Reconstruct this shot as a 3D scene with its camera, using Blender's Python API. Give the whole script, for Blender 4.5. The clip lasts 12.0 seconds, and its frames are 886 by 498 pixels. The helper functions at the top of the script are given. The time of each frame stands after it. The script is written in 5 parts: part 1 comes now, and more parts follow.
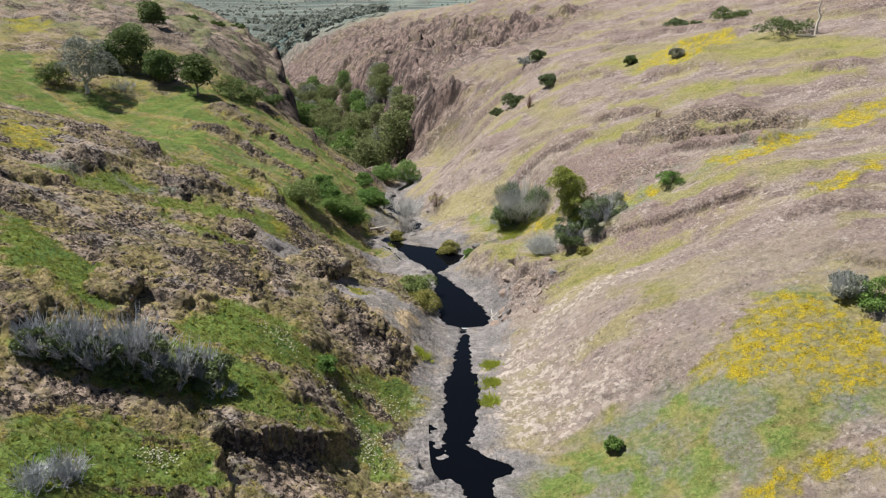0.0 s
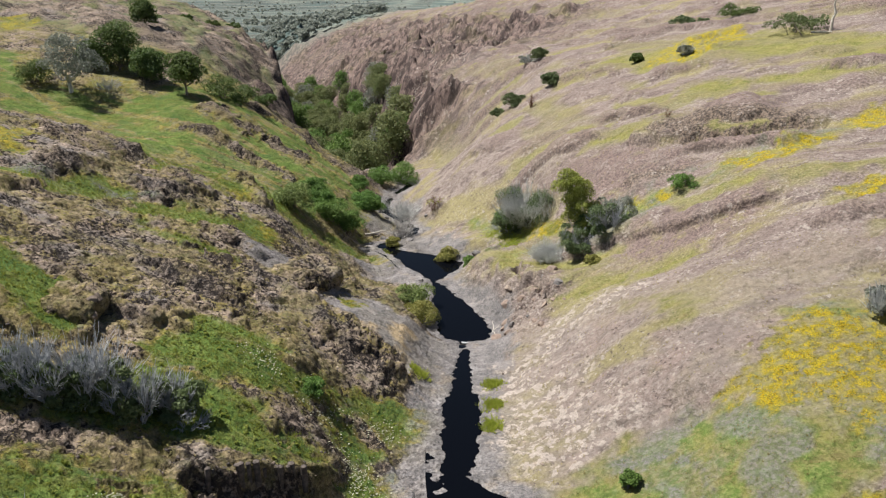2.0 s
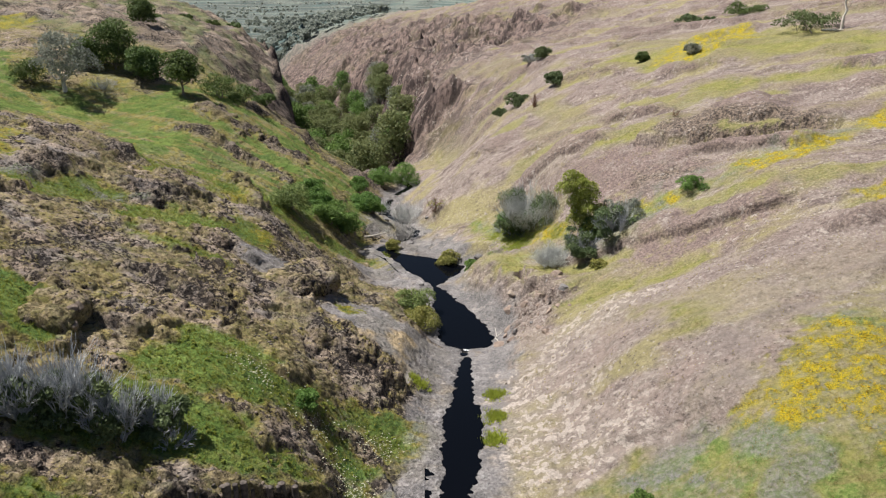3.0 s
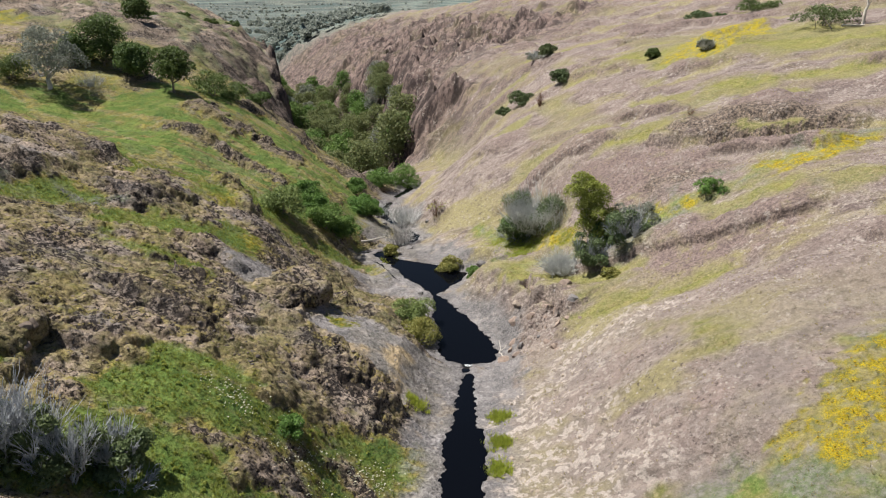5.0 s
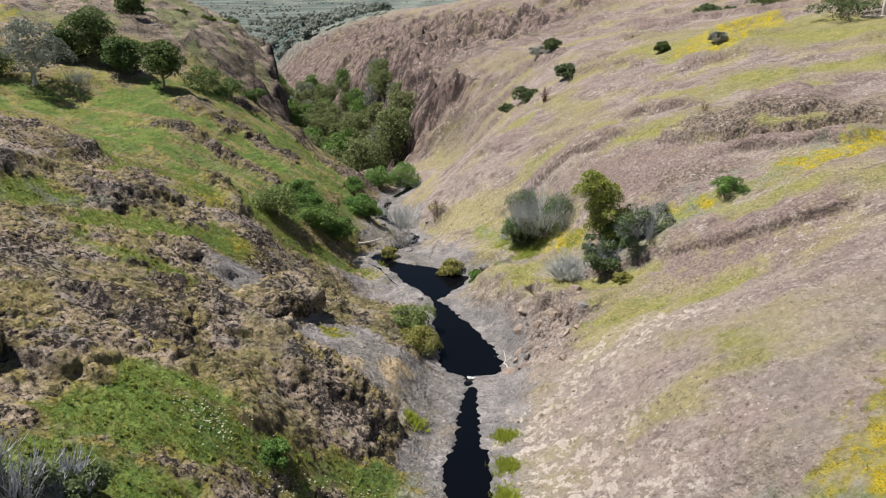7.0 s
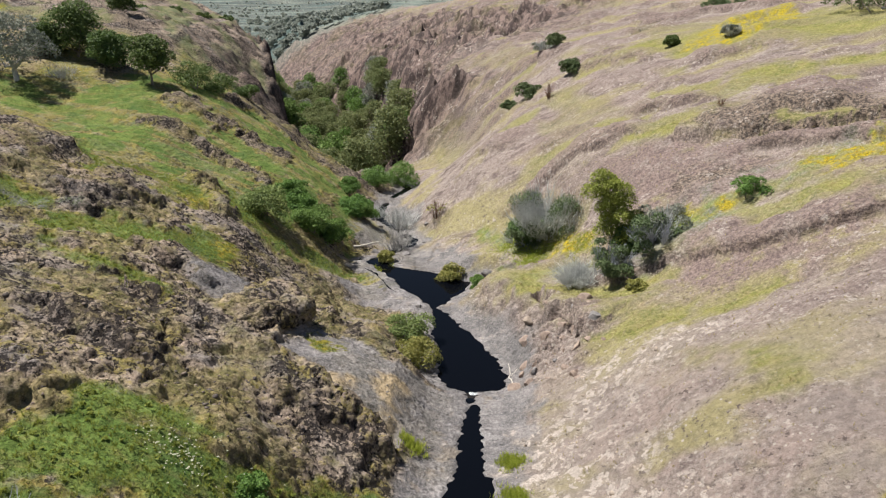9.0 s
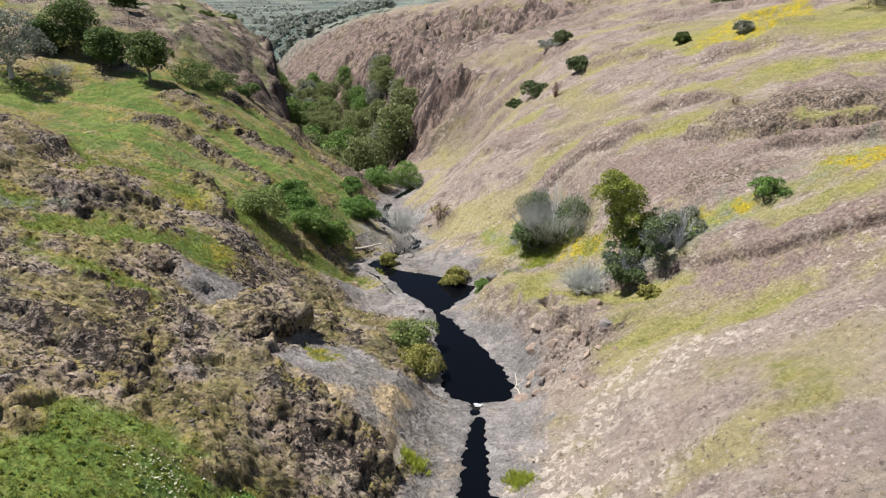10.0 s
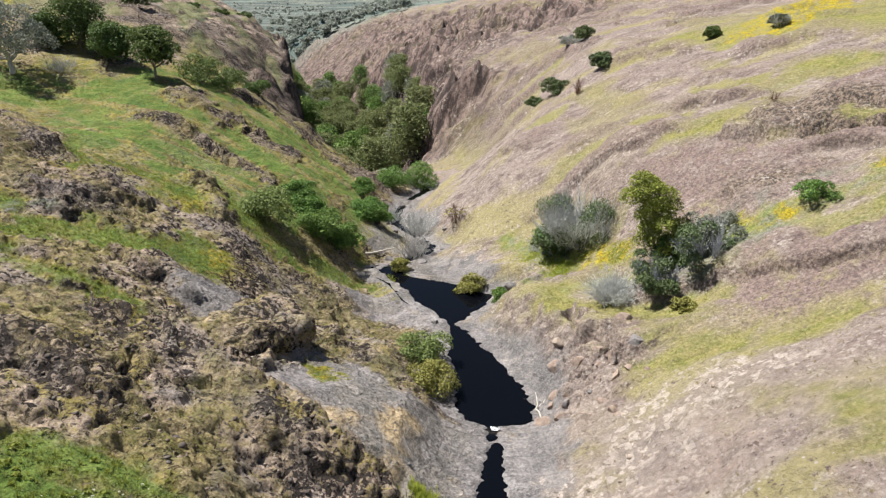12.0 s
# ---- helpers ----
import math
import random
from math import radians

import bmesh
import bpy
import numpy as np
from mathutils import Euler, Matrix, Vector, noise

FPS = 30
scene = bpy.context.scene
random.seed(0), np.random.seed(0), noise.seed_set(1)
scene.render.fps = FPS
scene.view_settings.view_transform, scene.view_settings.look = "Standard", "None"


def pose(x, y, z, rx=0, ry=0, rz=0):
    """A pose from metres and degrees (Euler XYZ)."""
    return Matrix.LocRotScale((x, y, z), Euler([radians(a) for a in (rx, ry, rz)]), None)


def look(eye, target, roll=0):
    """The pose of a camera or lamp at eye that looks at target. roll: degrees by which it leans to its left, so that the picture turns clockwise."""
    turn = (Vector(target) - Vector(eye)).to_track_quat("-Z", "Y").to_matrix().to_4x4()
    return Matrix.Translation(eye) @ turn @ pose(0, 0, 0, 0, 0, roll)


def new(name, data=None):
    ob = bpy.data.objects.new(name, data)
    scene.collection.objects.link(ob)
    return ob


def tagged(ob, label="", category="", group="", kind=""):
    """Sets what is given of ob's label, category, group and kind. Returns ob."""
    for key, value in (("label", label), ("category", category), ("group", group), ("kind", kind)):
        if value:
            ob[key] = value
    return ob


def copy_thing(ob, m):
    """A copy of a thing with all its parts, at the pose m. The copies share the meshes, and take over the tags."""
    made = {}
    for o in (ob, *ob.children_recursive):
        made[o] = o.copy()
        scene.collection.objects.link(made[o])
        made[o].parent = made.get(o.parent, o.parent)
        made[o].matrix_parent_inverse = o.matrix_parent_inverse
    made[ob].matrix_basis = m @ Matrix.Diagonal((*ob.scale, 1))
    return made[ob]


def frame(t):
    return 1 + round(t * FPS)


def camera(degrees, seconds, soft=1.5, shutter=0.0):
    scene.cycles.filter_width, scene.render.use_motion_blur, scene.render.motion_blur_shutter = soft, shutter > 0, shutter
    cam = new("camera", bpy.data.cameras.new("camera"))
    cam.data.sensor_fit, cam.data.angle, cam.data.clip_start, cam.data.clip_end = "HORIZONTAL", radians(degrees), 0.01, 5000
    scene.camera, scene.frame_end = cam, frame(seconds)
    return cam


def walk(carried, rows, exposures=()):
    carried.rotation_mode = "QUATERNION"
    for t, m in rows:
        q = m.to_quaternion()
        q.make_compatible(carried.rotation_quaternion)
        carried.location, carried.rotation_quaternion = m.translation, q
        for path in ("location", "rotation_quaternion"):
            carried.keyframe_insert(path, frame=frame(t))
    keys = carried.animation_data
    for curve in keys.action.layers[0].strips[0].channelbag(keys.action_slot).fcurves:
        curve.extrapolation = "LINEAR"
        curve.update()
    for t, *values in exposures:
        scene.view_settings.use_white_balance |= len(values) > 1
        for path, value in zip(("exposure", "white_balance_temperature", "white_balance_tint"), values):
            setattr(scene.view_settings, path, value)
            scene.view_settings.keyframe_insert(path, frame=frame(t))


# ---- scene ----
cam = camera(59.1, 12.0, soft=1.2)
PATH = [
    (0, (4.393, -2.191, 21.617), (4.262, -0.294, 20.998), -0.0),
    (0.5, (4.352, -1.327, 21.44), (4.221, 0.571, 20.822), -0.0),
    (1, (4.295, -0.487, 21.282), (4.165, 1.411, 20.665), 0.0),
    (1.5, (4.259, 0.348, 21.144), (4.129, 2.246, 20.527), 0.0),
    (2, (4.219, 1.202, 20.992), (4.09, 3.101, 20.376), 0.0),
    (2.5, (4.195, 2.056, 20.815), (4.067, 3.955, 20.2), 0.0),
    (3, (4.169, 2.898, 20.657), (4.035, 4.797, 20.043), 0.0),
    (3.2, (4.191, 3.23, 20.602), (4.052, 5.129, 19.988), 0.0),
    (5, (3.996, 6.236, 19.953), (3.858, 8.136, 19.342), 0.1),
    (5.5, (3.96, 6.978, 19.796), (3.82, 8.877, 19.186), 0.1),
    (6, (3.915, 7.693, 19.636), (3.773, 9.592, 19.024), 0.1),
    (6.5, (3.859, 8.4, 19.463), (3.718, 10.299, 18.851), 0.1),
    (7, (3.811, 9.129, 19.29), (3.67, 11.028, 18.677), 0.0),
    (7.2, (3.798, 9.448, 19.247), (3.658, 11.345, 18.631), 0.1),
    (9, (3.573, 12.219, 18.585), (3.433, 14.117, 17.972), 0.0),
    (9.5, (3.536, 13.059, 18.43), (3.396, 14.957, 17.816), 0.0),
    (10, (3.475, 13.905, 18.265), (3.324, 15.802, 17.651), 0.0),
    (10.5, (3.429, 14.731, 18.09), (3.27, 16.628, 17.476), -0.0),
    (11, (3.384, 15.522, 17.907), (3.214, 17.419, 17.294), -0.0),
    (11.5, (3.325, 16.288, 17.722), (3.141, 18.182, 17.11), 0.0),
    (12, (3.281, 17.035, 17.582), (3.089, 18.929, 16.97), 0.0),
]
walk(cam, [(t, look(eye, target, roll)) for t, eye, target, roll in PATH], [(0, 0.57), (7, 0.56), (9, 0.62), (10, 0.71), (12, 0.82)])

# ---- light ----
SUN_FROM = Vector((-0.43, 0.09, 0.89)).normalized()
world = bpy.data.worlds.new("sky")
scene.world = world
world.use_nodes = True
wn = world.node_tree.nodes
sky = wn.new("ShaderNodeTexSky")
sky.sky_type, sky.sun_disc = "NISHITA", False
sky.sun_elevation = math.asin(SUN_FROM.z)
sky.sun_rotation = math.atan2(SUN_FROM.x, SUN_FROM.y)
sky.altitude = 400
wn["Background"].inputs[1].default_value = 0.048
world.node_tree.links.new(sky.outputs[0], wn["Background"].inputs[0])
sun = new("sun", bpy.data.lights.new("sun", "SUN"))
sun.data.energy, sun.data.angle, sun.data.color = 5.2, radians(0.53), (1.0, 0.955, 0.885)
sun.matrix_world = look(SUN_FROM * 100, (0, 0, 0))

# ---- noise ----
def cells(ix, iy, seed):
    """A random number from 0 to 1 for each cell of a grid."""
    h = (ix.astype(np.int64) * 374761393 + iy.astype(np.int64) * 668265263 + seed * 974634777) & 0xFFFFFFFF
    h = ((h ^ (h >> 13)) * 1274126177) & 0xFFFFFFFF
    return ((h ^ (h >> 16)) & 0xFFFFFF) / float(0xFFFFFF)


def soft_noise(x, y, seed=0):
    """Smooth noise from -1 to 1 with features about one unit wide."""
    ix, iy = np.floor(x), np.floor(y)
    fx, fy = x - ix, y - iy
    u, v = fx * fx * fx * (fx * (fx * 6 - 15) + 10), fy * fy * fy * (fy * (fy * 6 - 15) + 10)
    total = 0
    for dx in (0, 1):
        for dy in (0, 1):
            a = cells(ix + dx, iy + dy, seed) * 2 * math.pi
            g = np.cos(a) * (fx - dx) + np.sin(a) * (fy - dy)
            total = total + g * (u if dx else 1 - u) * (v if dy else 1 - v)
    return total * 1.5


def fbm(x, y, seed=0, octaves=4, rough=0.5):
    total, a = 0, 1.0
    for k in range(octaves):
        total = total + a * soft_noise(x + 17.3 * k, y - 9.1 * k, seed + k)
        x, y, a = x * 2.03, y * 2.03, a * rough
    return total


def worley(x, y, seed=0):
    """Distances to the nearest and second nearest of points strewn one to a cell, and a random number of the nearest."""
    ix, iy = np.floor(x), np.floor(y)
    d1, d2, who = np.full(x.shape, 9.0), np.full(x.shape, 9.0), np.zeros(x.shape)
    for dx in (-1, 0, 1):
        for dy in (-1, 0, 1):
            cx, cy = ix + dx, iy + dy
            d = np.hypot(cx + cells(cx, cy, seed) - x, cy + cells(cx, cy, seed + 7) - y)
            near = d < d1
            d2 = np.where(near, d1, np.minimum(d2, d))
            who = np.where(near, cells(cx, cy, seed + 13), who)
            d1 = np.where(near, d, d1)
    return d1, d2, who


def smooth(a, b, v):
    s = np.clip((v - a) / (b - a), 0, 1)
    return s * s * (3 - 2 * s)


# ---- materials ----
class Nodes:
    """A short way to write node trees: every method returns an output socket."""

    def __init__(self, name):
        self.mat = bpy.data.materials.new(name)
        self.mat.use_nodes = True
        self.tree = self.mat.node_tree
        self.shader = self.tree.nodes["Principled BSDF"]

    def plug(self, socket, value):
        if isinstance(value, bpy.types.NodeSocket):
            self.tree.links.new(value, socket)
        elif isinstance(value, tuple) and len(value) == 3 and socket.type == "RGBA":
            socket.default_value = (*value, 1)
        else:
            socket.default_value = value

    def node(self, kind, out=0, **inputs):
        n = self.tree.nodes.new(kind)
        for k, v in inputs.items():
            self.plug(n.inputs[k.replace("_", " ")], v)
        return n.outputs[out]

    def place(self):
        return self.tree.nodes.new("ShaderNodeTexCoord").outputs["Object"]

    def world_place(self):
        return self.tree.nodes.new("ShaderNodeNewGeometry").outputs["Position"]

    def noise(self, at, scale, detail=4.0, rough=0.55, stretch=None):
        if stretch:
            n = self.tree.nodes.new("ShaderNodeMapping")
            self.plug(n.inputs["Vector"], at)
            n.inputs["Scale"].default_value = stretch
            at = n.outputs[0]
        return self.node("ShaderNodeTexNoise", 0, Vector=at, Scale=scale, Detail=detail, Roughness=rough)

    def voronoi(self, at, scale, out="Distance", feature="F1", random=1.0):
        n = self.tree.nodes.new("ShaderNodeTexVoronoi")
        n.feature = feature
        self.plug(n.inputs["Vector"], at)
        n.inputs["Scale"].default_value = scale
        n.inputs["Randomness"].default_value = random
        return n.outputs[out]

    def math(self, op, a, b=0.0, clamp=False):
        n = self.tree.nodes.new("ShaderNodeMath")
        n.operation, n.use_clamp = op, clamp
        self.plug(n.inputs[0], a)
        self.plug(n.inputs[1], b)
        return n.outputs[0]

    def span(self, v, lo, hi, a=0.0, b=1.0):
        """v from lo..hi mapped to a..b, clamped and eased."""
        n = self.tree.nodes.new("ShaderNodeMapRange")
        n.interpolation_type = "SMOOTHSTEP"
        self.plug(n.inputs["Value"], v)
        for k, x in (("From Min", lo), ("From Max", hi), ("To Min", a), ("To Max", b)):
            n.inputs[k].default_value = x
        return n.outputs["Result"]

    def mix(self, f, a, b, how="MIX"):
        n = self.tree.nodes.new("ShaderNodeMix")
        n.data_type, n.blend_type = "RGBA", how
        self.plug(n.inputs["Factor"], f)
        self.plug(n.inputs[6], a)
        self.plug(n.inputs[7], b)
        return n.outputs[2]

    def attribute(self, name):
        n = self.tree.nodes.new("ShaderNodeAttribute")
        n.attribute_name = name
        return n.outputs["Fac"]

    def island(self):
        return self.tree.nodes.new("ShaderNodeNewGeometry").outputs["Random Per Island"]

    def own(self):
        return self.tree.nodes.new("ShaderNodeObjectInfo").outputs["Random"]

    def bump(self, height, strength, distance, normal=None):
        n = self.tree.nodes.new("ShaderNodeBump")
        n.inputs["Strength"].default_value, n.inputs["Distance"].default_value = strength, distance
        self.plug(n.inputs["Height"], height)
        if normal is not None:
            self.plug(n.inputs["Normal"], normal)
        return n.outputs[0]

    def finish(self, color, rough=0.9, normal=None, specular=0.3):
        self.plug(self.shader.inputs["Base Color"], color)
        self.plug(self.shader.inputs["Roughness"], rough)
        self.shader.inputs["Specular IOR Level"].default_value = specular
        if normal is not None:
            self.plug(self.shader.inputs["Normal"], normal)
        return self.mat


def ground_material():
    m = Nodes("slope_ground")
    p = m.world_place()
    lie = m.tree.nodes.new("ShaderNodeMapping")
    m.plug(lie.inputs["Vector"], p)
    lie.inputs["Rotation"].default_value, lie.inputs["Scale"].default_value = (0, 0, radians(25.5)), (0.28, 1.0, 1.0)
    lie = lie.outputs[0]
    big, mid, fine = m.noise(lie, 0.22, 5), m.noise(p, 0.9, 6, 0.65), m.noise(p, 5.0, 6, 0.75)
    band, speck = m.noise(lie, 0.75, 7, 0.68), m.noise(p, 19.0, 4, 0.75)
    stones = m.node("ShaderNodeSeparateColor", 0, Color=m.voronoi(p, 4.5, "Color"))
    chip = m.voronoi(p, 4.5)
    # basalt rubble: dark rock, buff lichen and soil; gap and hollow shade painted dark
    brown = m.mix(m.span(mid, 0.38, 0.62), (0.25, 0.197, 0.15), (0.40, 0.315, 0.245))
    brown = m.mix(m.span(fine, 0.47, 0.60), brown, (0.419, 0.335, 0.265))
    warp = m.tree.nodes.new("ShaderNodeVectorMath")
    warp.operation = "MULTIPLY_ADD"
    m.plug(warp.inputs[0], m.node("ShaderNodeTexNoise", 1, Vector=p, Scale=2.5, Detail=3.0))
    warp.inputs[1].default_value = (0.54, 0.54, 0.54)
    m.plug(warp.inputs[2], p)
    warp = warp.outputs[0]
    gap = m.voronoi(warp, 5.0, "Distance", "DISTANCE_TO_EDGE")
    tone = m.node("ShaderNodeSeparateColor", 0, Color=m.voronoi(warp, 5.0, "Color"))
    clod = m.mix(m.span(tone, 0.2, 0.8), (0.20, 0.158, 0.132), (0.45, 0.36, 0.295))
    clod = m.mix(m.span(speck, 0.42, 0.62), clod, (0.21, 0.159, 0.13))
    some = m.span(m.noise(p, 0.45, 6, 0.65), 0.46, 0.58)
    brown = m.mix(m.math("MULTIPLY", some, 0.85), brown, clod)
    # shade of the cracks between clods, painted near-black
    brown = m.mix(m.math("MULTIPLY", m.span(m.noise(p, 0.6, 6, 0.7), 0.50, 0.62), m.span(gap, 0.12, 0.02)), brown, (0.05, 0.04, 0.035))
    # mask of small dents, whose shade goes into the colour below
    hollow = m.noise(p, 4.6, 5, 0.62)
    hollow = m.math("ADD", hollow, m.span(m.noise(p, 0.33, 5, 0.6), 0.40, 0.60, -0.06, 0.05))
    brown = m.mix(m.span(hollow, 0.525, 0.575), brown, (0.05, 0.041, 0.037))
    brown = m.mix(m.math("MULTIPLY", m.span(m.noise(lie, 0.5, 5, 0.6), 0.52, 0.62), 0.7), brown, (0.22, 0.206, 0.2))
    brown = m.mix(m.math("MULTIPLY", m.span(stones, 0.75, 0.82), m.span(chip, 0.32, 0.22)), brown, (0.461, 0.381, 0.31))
    tan = m.mix(m.span(band, 0.36, 0.64), (0.182, 0.142, 0.13), (0.286, 0.238, 0.206))
    tan = m.mix(m.span(fine, 0.45, 0.62), tan, (0.312, 0.266, 0.24))
    even = m.attribute("even")
    tan = m.mix(m.math("MULTIPLY", m.span(m.noise(lie, 1.1, 7, 0.7), 0.49, 0.60), m.span(even, 0.0, 1.0, 0.9, 0.12)), tan, (0.139, 0.107, 0.0996))
    tan = m.mix(m.math("MULTIPLY", m.span(m.noise(p, 0.55, 6, 0.6), 0.44, 0.58), m.math("MULTIPLY", even, 0.6)), tan, (0.285, 0.222, 0.196))
    tan = m.mix(m.math("MULTIPLY", m.span(big, 0.50, 0.62), 0.8), tan, (0.268, 0.238, 0.112))
    tan = m.mix(m.span(m.noise(p, 3.4, 6, 0.75), 0.565, 0.63), tan, (0.115, 0.0892, 0.0809))
    tan = m.mix(m.math("MULTIPLY", m.span(stones, 0.72, 0.8), m.span(chip, 0.30, 0.2)), tan, (0.36, 0.32, 0.281))
    tan = m.mix(m.math("MULTIPLY", m.span(m.noise(p, 0.16, 5, 0.6), 0.48, 0.60), m.math("MULTIPLY", even, 0.5)), tan, (0.275, 0.243, 0.16))
    tan = m.mix(m.math("MULTIPLY", m.span(m.noise(lie, 0.35, 5, 0.6), 0.52, 0.62), m.math("MULTIPLY", even, 0.7)), tan, (0.215, 0.178, 0.162))
    side = m.attribute("bleached")
    mound = m.mix(m.span(fine, 0.40, 0.60), (0.14, 0.105, 0.098), (0.242, 0.184, 0.164))
    tan = m.mix(m.math("MULTIPLY", m.attribute("mound"), m.span(mid, 0.34, 0.52)), tan, mound)
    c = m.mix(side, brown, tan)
    moss = m.math("MULTIPLY", m.span(m.noise(p, 0.5, 8, 0.75), 0.49, 0.58), m.attribute("moss"))
    c = m.mix(m.math("MULTIPLY", moss, 0.8), c, m.mix(m.span(fine, 0.4, 0.6), (0.27, 0.215, 0.045), (0.16, 0.145, 0.045)))
    # cliff and outcrop rock in upright streaks, with crevice shade painted in
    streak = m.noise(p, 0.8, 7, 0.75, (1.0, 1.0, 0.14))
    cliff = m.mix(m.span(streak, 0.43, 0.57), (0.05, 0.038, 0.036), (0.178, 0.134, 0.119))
    cliff = m.mix(m.span(mid, 0.56, 0.70), cliff, (0.207, 0.159, 0.136))
    cliff = m.mix(side, cliff, m.mix(1.0, cliff, (1.12, 1.1, 1.1), "MULTIPLY"))
    # wide upright crevices: their shade is a dark colour on the wall
    cleft_shade = m.noise(p, 0.30, 5, 0.62, (1.0, 1.0, 0.12))
    cliff = m.mix(m.math("MULTIPLY", m.span(cleft_shade, 0.53, 0.60), 0.8), cliff, (0.042, 0.033, 0.031))
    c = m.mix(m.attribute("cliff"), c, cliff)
    dark = m.mix(m.span(fine, 0.42, 0.60), (0.055, 0.045, 0.04), (0.24, 0.185, 0.145))
    dark = m.mix(m.span(speck, 0.55, 0.7), dark, (0.30, 0.26, 0.23))
    c = m.mix(m.attribute("dark"), c, dark)
    slab = m.mix(m.span(mid, 0.38, 0.62), (0.132, 0.126, 0.126), (0.222, 0.206, 0.202))
    slab = m.mix(m.math("MULTIPLY", m.span(m.noise(lie, 2.6, 7, 0.75), 0.50, 0.60), 0.8), slab, (0.11, 0.106, 0.11))
    slab = m.mix(m.span(speck, 0.48, 0.68), slab, (0.27, 0.25, 0.24))
    slab = m.mix(m.math("MULTIPLY", m.span(m.noise(p, 0.42, 6, 0.65), 0.58, 0.64), 0.45), slab, m.mix(fine, (0.22, 0.18, 0.14), (0.34, 0.28, 0.21)))
    slab = m.mix(m.math("MULTIPLY", m.attribute("buff"), m.span(mid, 0.36, 0.5, 0.4, 1.0)), slab, m.mix(fine, (0.25, 0.19, 0.125), (0.38, 0.30, 0.19)))
    slab = m.mix(m.math("MULTIPLY", m.attribute("rim"), m.span(m.noise(p, 0.9, 6, 0.7), 0.52, 0.64, 0.0, 0.6)), slab, (0.27, 0.26, 0.255))
    # left slabs slope from the sun: lighter colour makes up the missing light
    slab = m.mix(side, m.mix(1.0, slab, (1.26, 1.26, 1.28), "MULTIPLY"), slab)
    c = m.mix(m.attribute("slab"), c, slab)
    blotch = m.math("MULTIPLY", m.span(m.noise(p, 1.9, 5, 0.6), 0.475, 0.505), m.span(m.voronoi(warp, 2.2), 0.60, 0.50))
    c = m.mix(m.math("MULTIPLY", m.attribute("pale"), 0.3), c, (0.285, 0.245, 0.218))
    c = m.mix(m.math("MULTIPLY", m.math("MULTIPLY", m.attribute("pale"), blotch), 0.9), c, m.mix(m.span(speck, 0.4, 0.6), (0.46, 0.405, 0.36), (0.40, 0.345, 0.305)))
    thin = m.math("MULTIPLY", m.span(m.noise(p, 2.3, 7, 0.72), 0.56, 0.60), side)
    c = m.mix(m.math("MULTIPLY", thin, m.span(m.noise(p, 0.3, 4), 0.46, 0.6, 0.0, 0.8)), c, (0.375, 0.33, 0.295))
    # grass, greener in the hollows and straw-coloured where it is dry
    green = m.mix(m.span(mid, 0.36, 0.62), (0.078, 0.13, 0.027), (0.152, 0.203, 0.05))
    green = m.mix(m.math("MULTIPLY", m.span(band, 0.5, 0.62), 0.22), green, (0.18, 0.185, 0.052))
    green = m.mix(m.span(speck, 0.46, 0.70), green, (0.138, 0.195, 0.052))
    green = m.mix(m.span(fine, 0.54, 0.64), green, (0.06, 0.10, 0.02))
    green = m.mix(m.math("MULTIPLY", m.span(m.noise(p, 0.33, 7, 0.7), 0.52, 0.62), 0.6), green, (0.075, 0.14, 0.04))
    olive = m.mix(m.span(mid, 0.36, 0.62), (0.145, 0.155, 0.046), (0.225, 0.215, 0.07))
    olive = m.mix(m.span(fine, 0.45, 0.62), olive, (0.255, 0.23, 0.095))
    olive = m.mix(m.math("MULTIPLY", m.attribute("lush"), m.span(m.noise(p, 0.5, 6, 0.65), 0.40, 0.58)), olive, m.mix(m.span(fine, 0.42, 0.6), (0.105, 0.16, 0.038), (0.185, 0.23, 0.07)))
    green = m.mix(m.math("MULTIPLY", m.span(m.noise(p, 0.6, 7, 0.7), 0.50, 0.62), 0.45), green, m.mix(m.span(fine, 0.42, 0.6), (0.20, 0.175, 0.045), (0.135, 0.135, 0.036)))
    grass = m.mix(side, green, olive)
    grass = m.mix(m.math("MULTIPLY", m.span(m.noise(lie, 1.5, 6, 0.7), 0.52, 0.64), m.span(side, 0.2, 0.8, 0.28, 0.5)), grass, (0.27, 0.215, 0.10))
    turf = m.attribute("grass")
    c = m.mix(turf, c, grass)
    # ochre moss and dry turf along the edges of the grass
    edge = m.math("MULTIPLY", m.math("MULTIPLY", m.span(turf, 0.04, 0.30), m.span(turf, 0.95, 0.45)), m.attribute("moss"))
    c = m.mix(m.math("MULTIPLY", edge, m.span(m.noise(p, 1.3, 6, 0.7), 0.40, 0.58, 0.0, 0.75)), c, m.mix(m.span(fine, 0.42, 0.6), (0.30, 0.235, 0.06), (0.20, 0.19, 0.045)))
    scrub = m.mix(m.span(fine, 0.4, 0.6), (0.14, 0.16, 0.095), (0.215, 0.205, 0.20))
    c = m.mix(m.attribute("scrub"), c, scrub)
    gold = m.mix(m.span(speck, 0.40, 0.6), (0.20, 0.19, 0.035), (0.46, 0.33, 0.012))
    gold = m.mix(side, m.mix(m.span(speck, 0.40, 0.6), (0.22, 0.20, 0.03), (0.42, 0.31, 0.04)), gold)
    c = m.mix(m.math("MULTIPLY", m.attribute("bloom"), m.span(m.noise(p, 2.2, 6, 0.75), 0.40, 0.52)), c, gold)
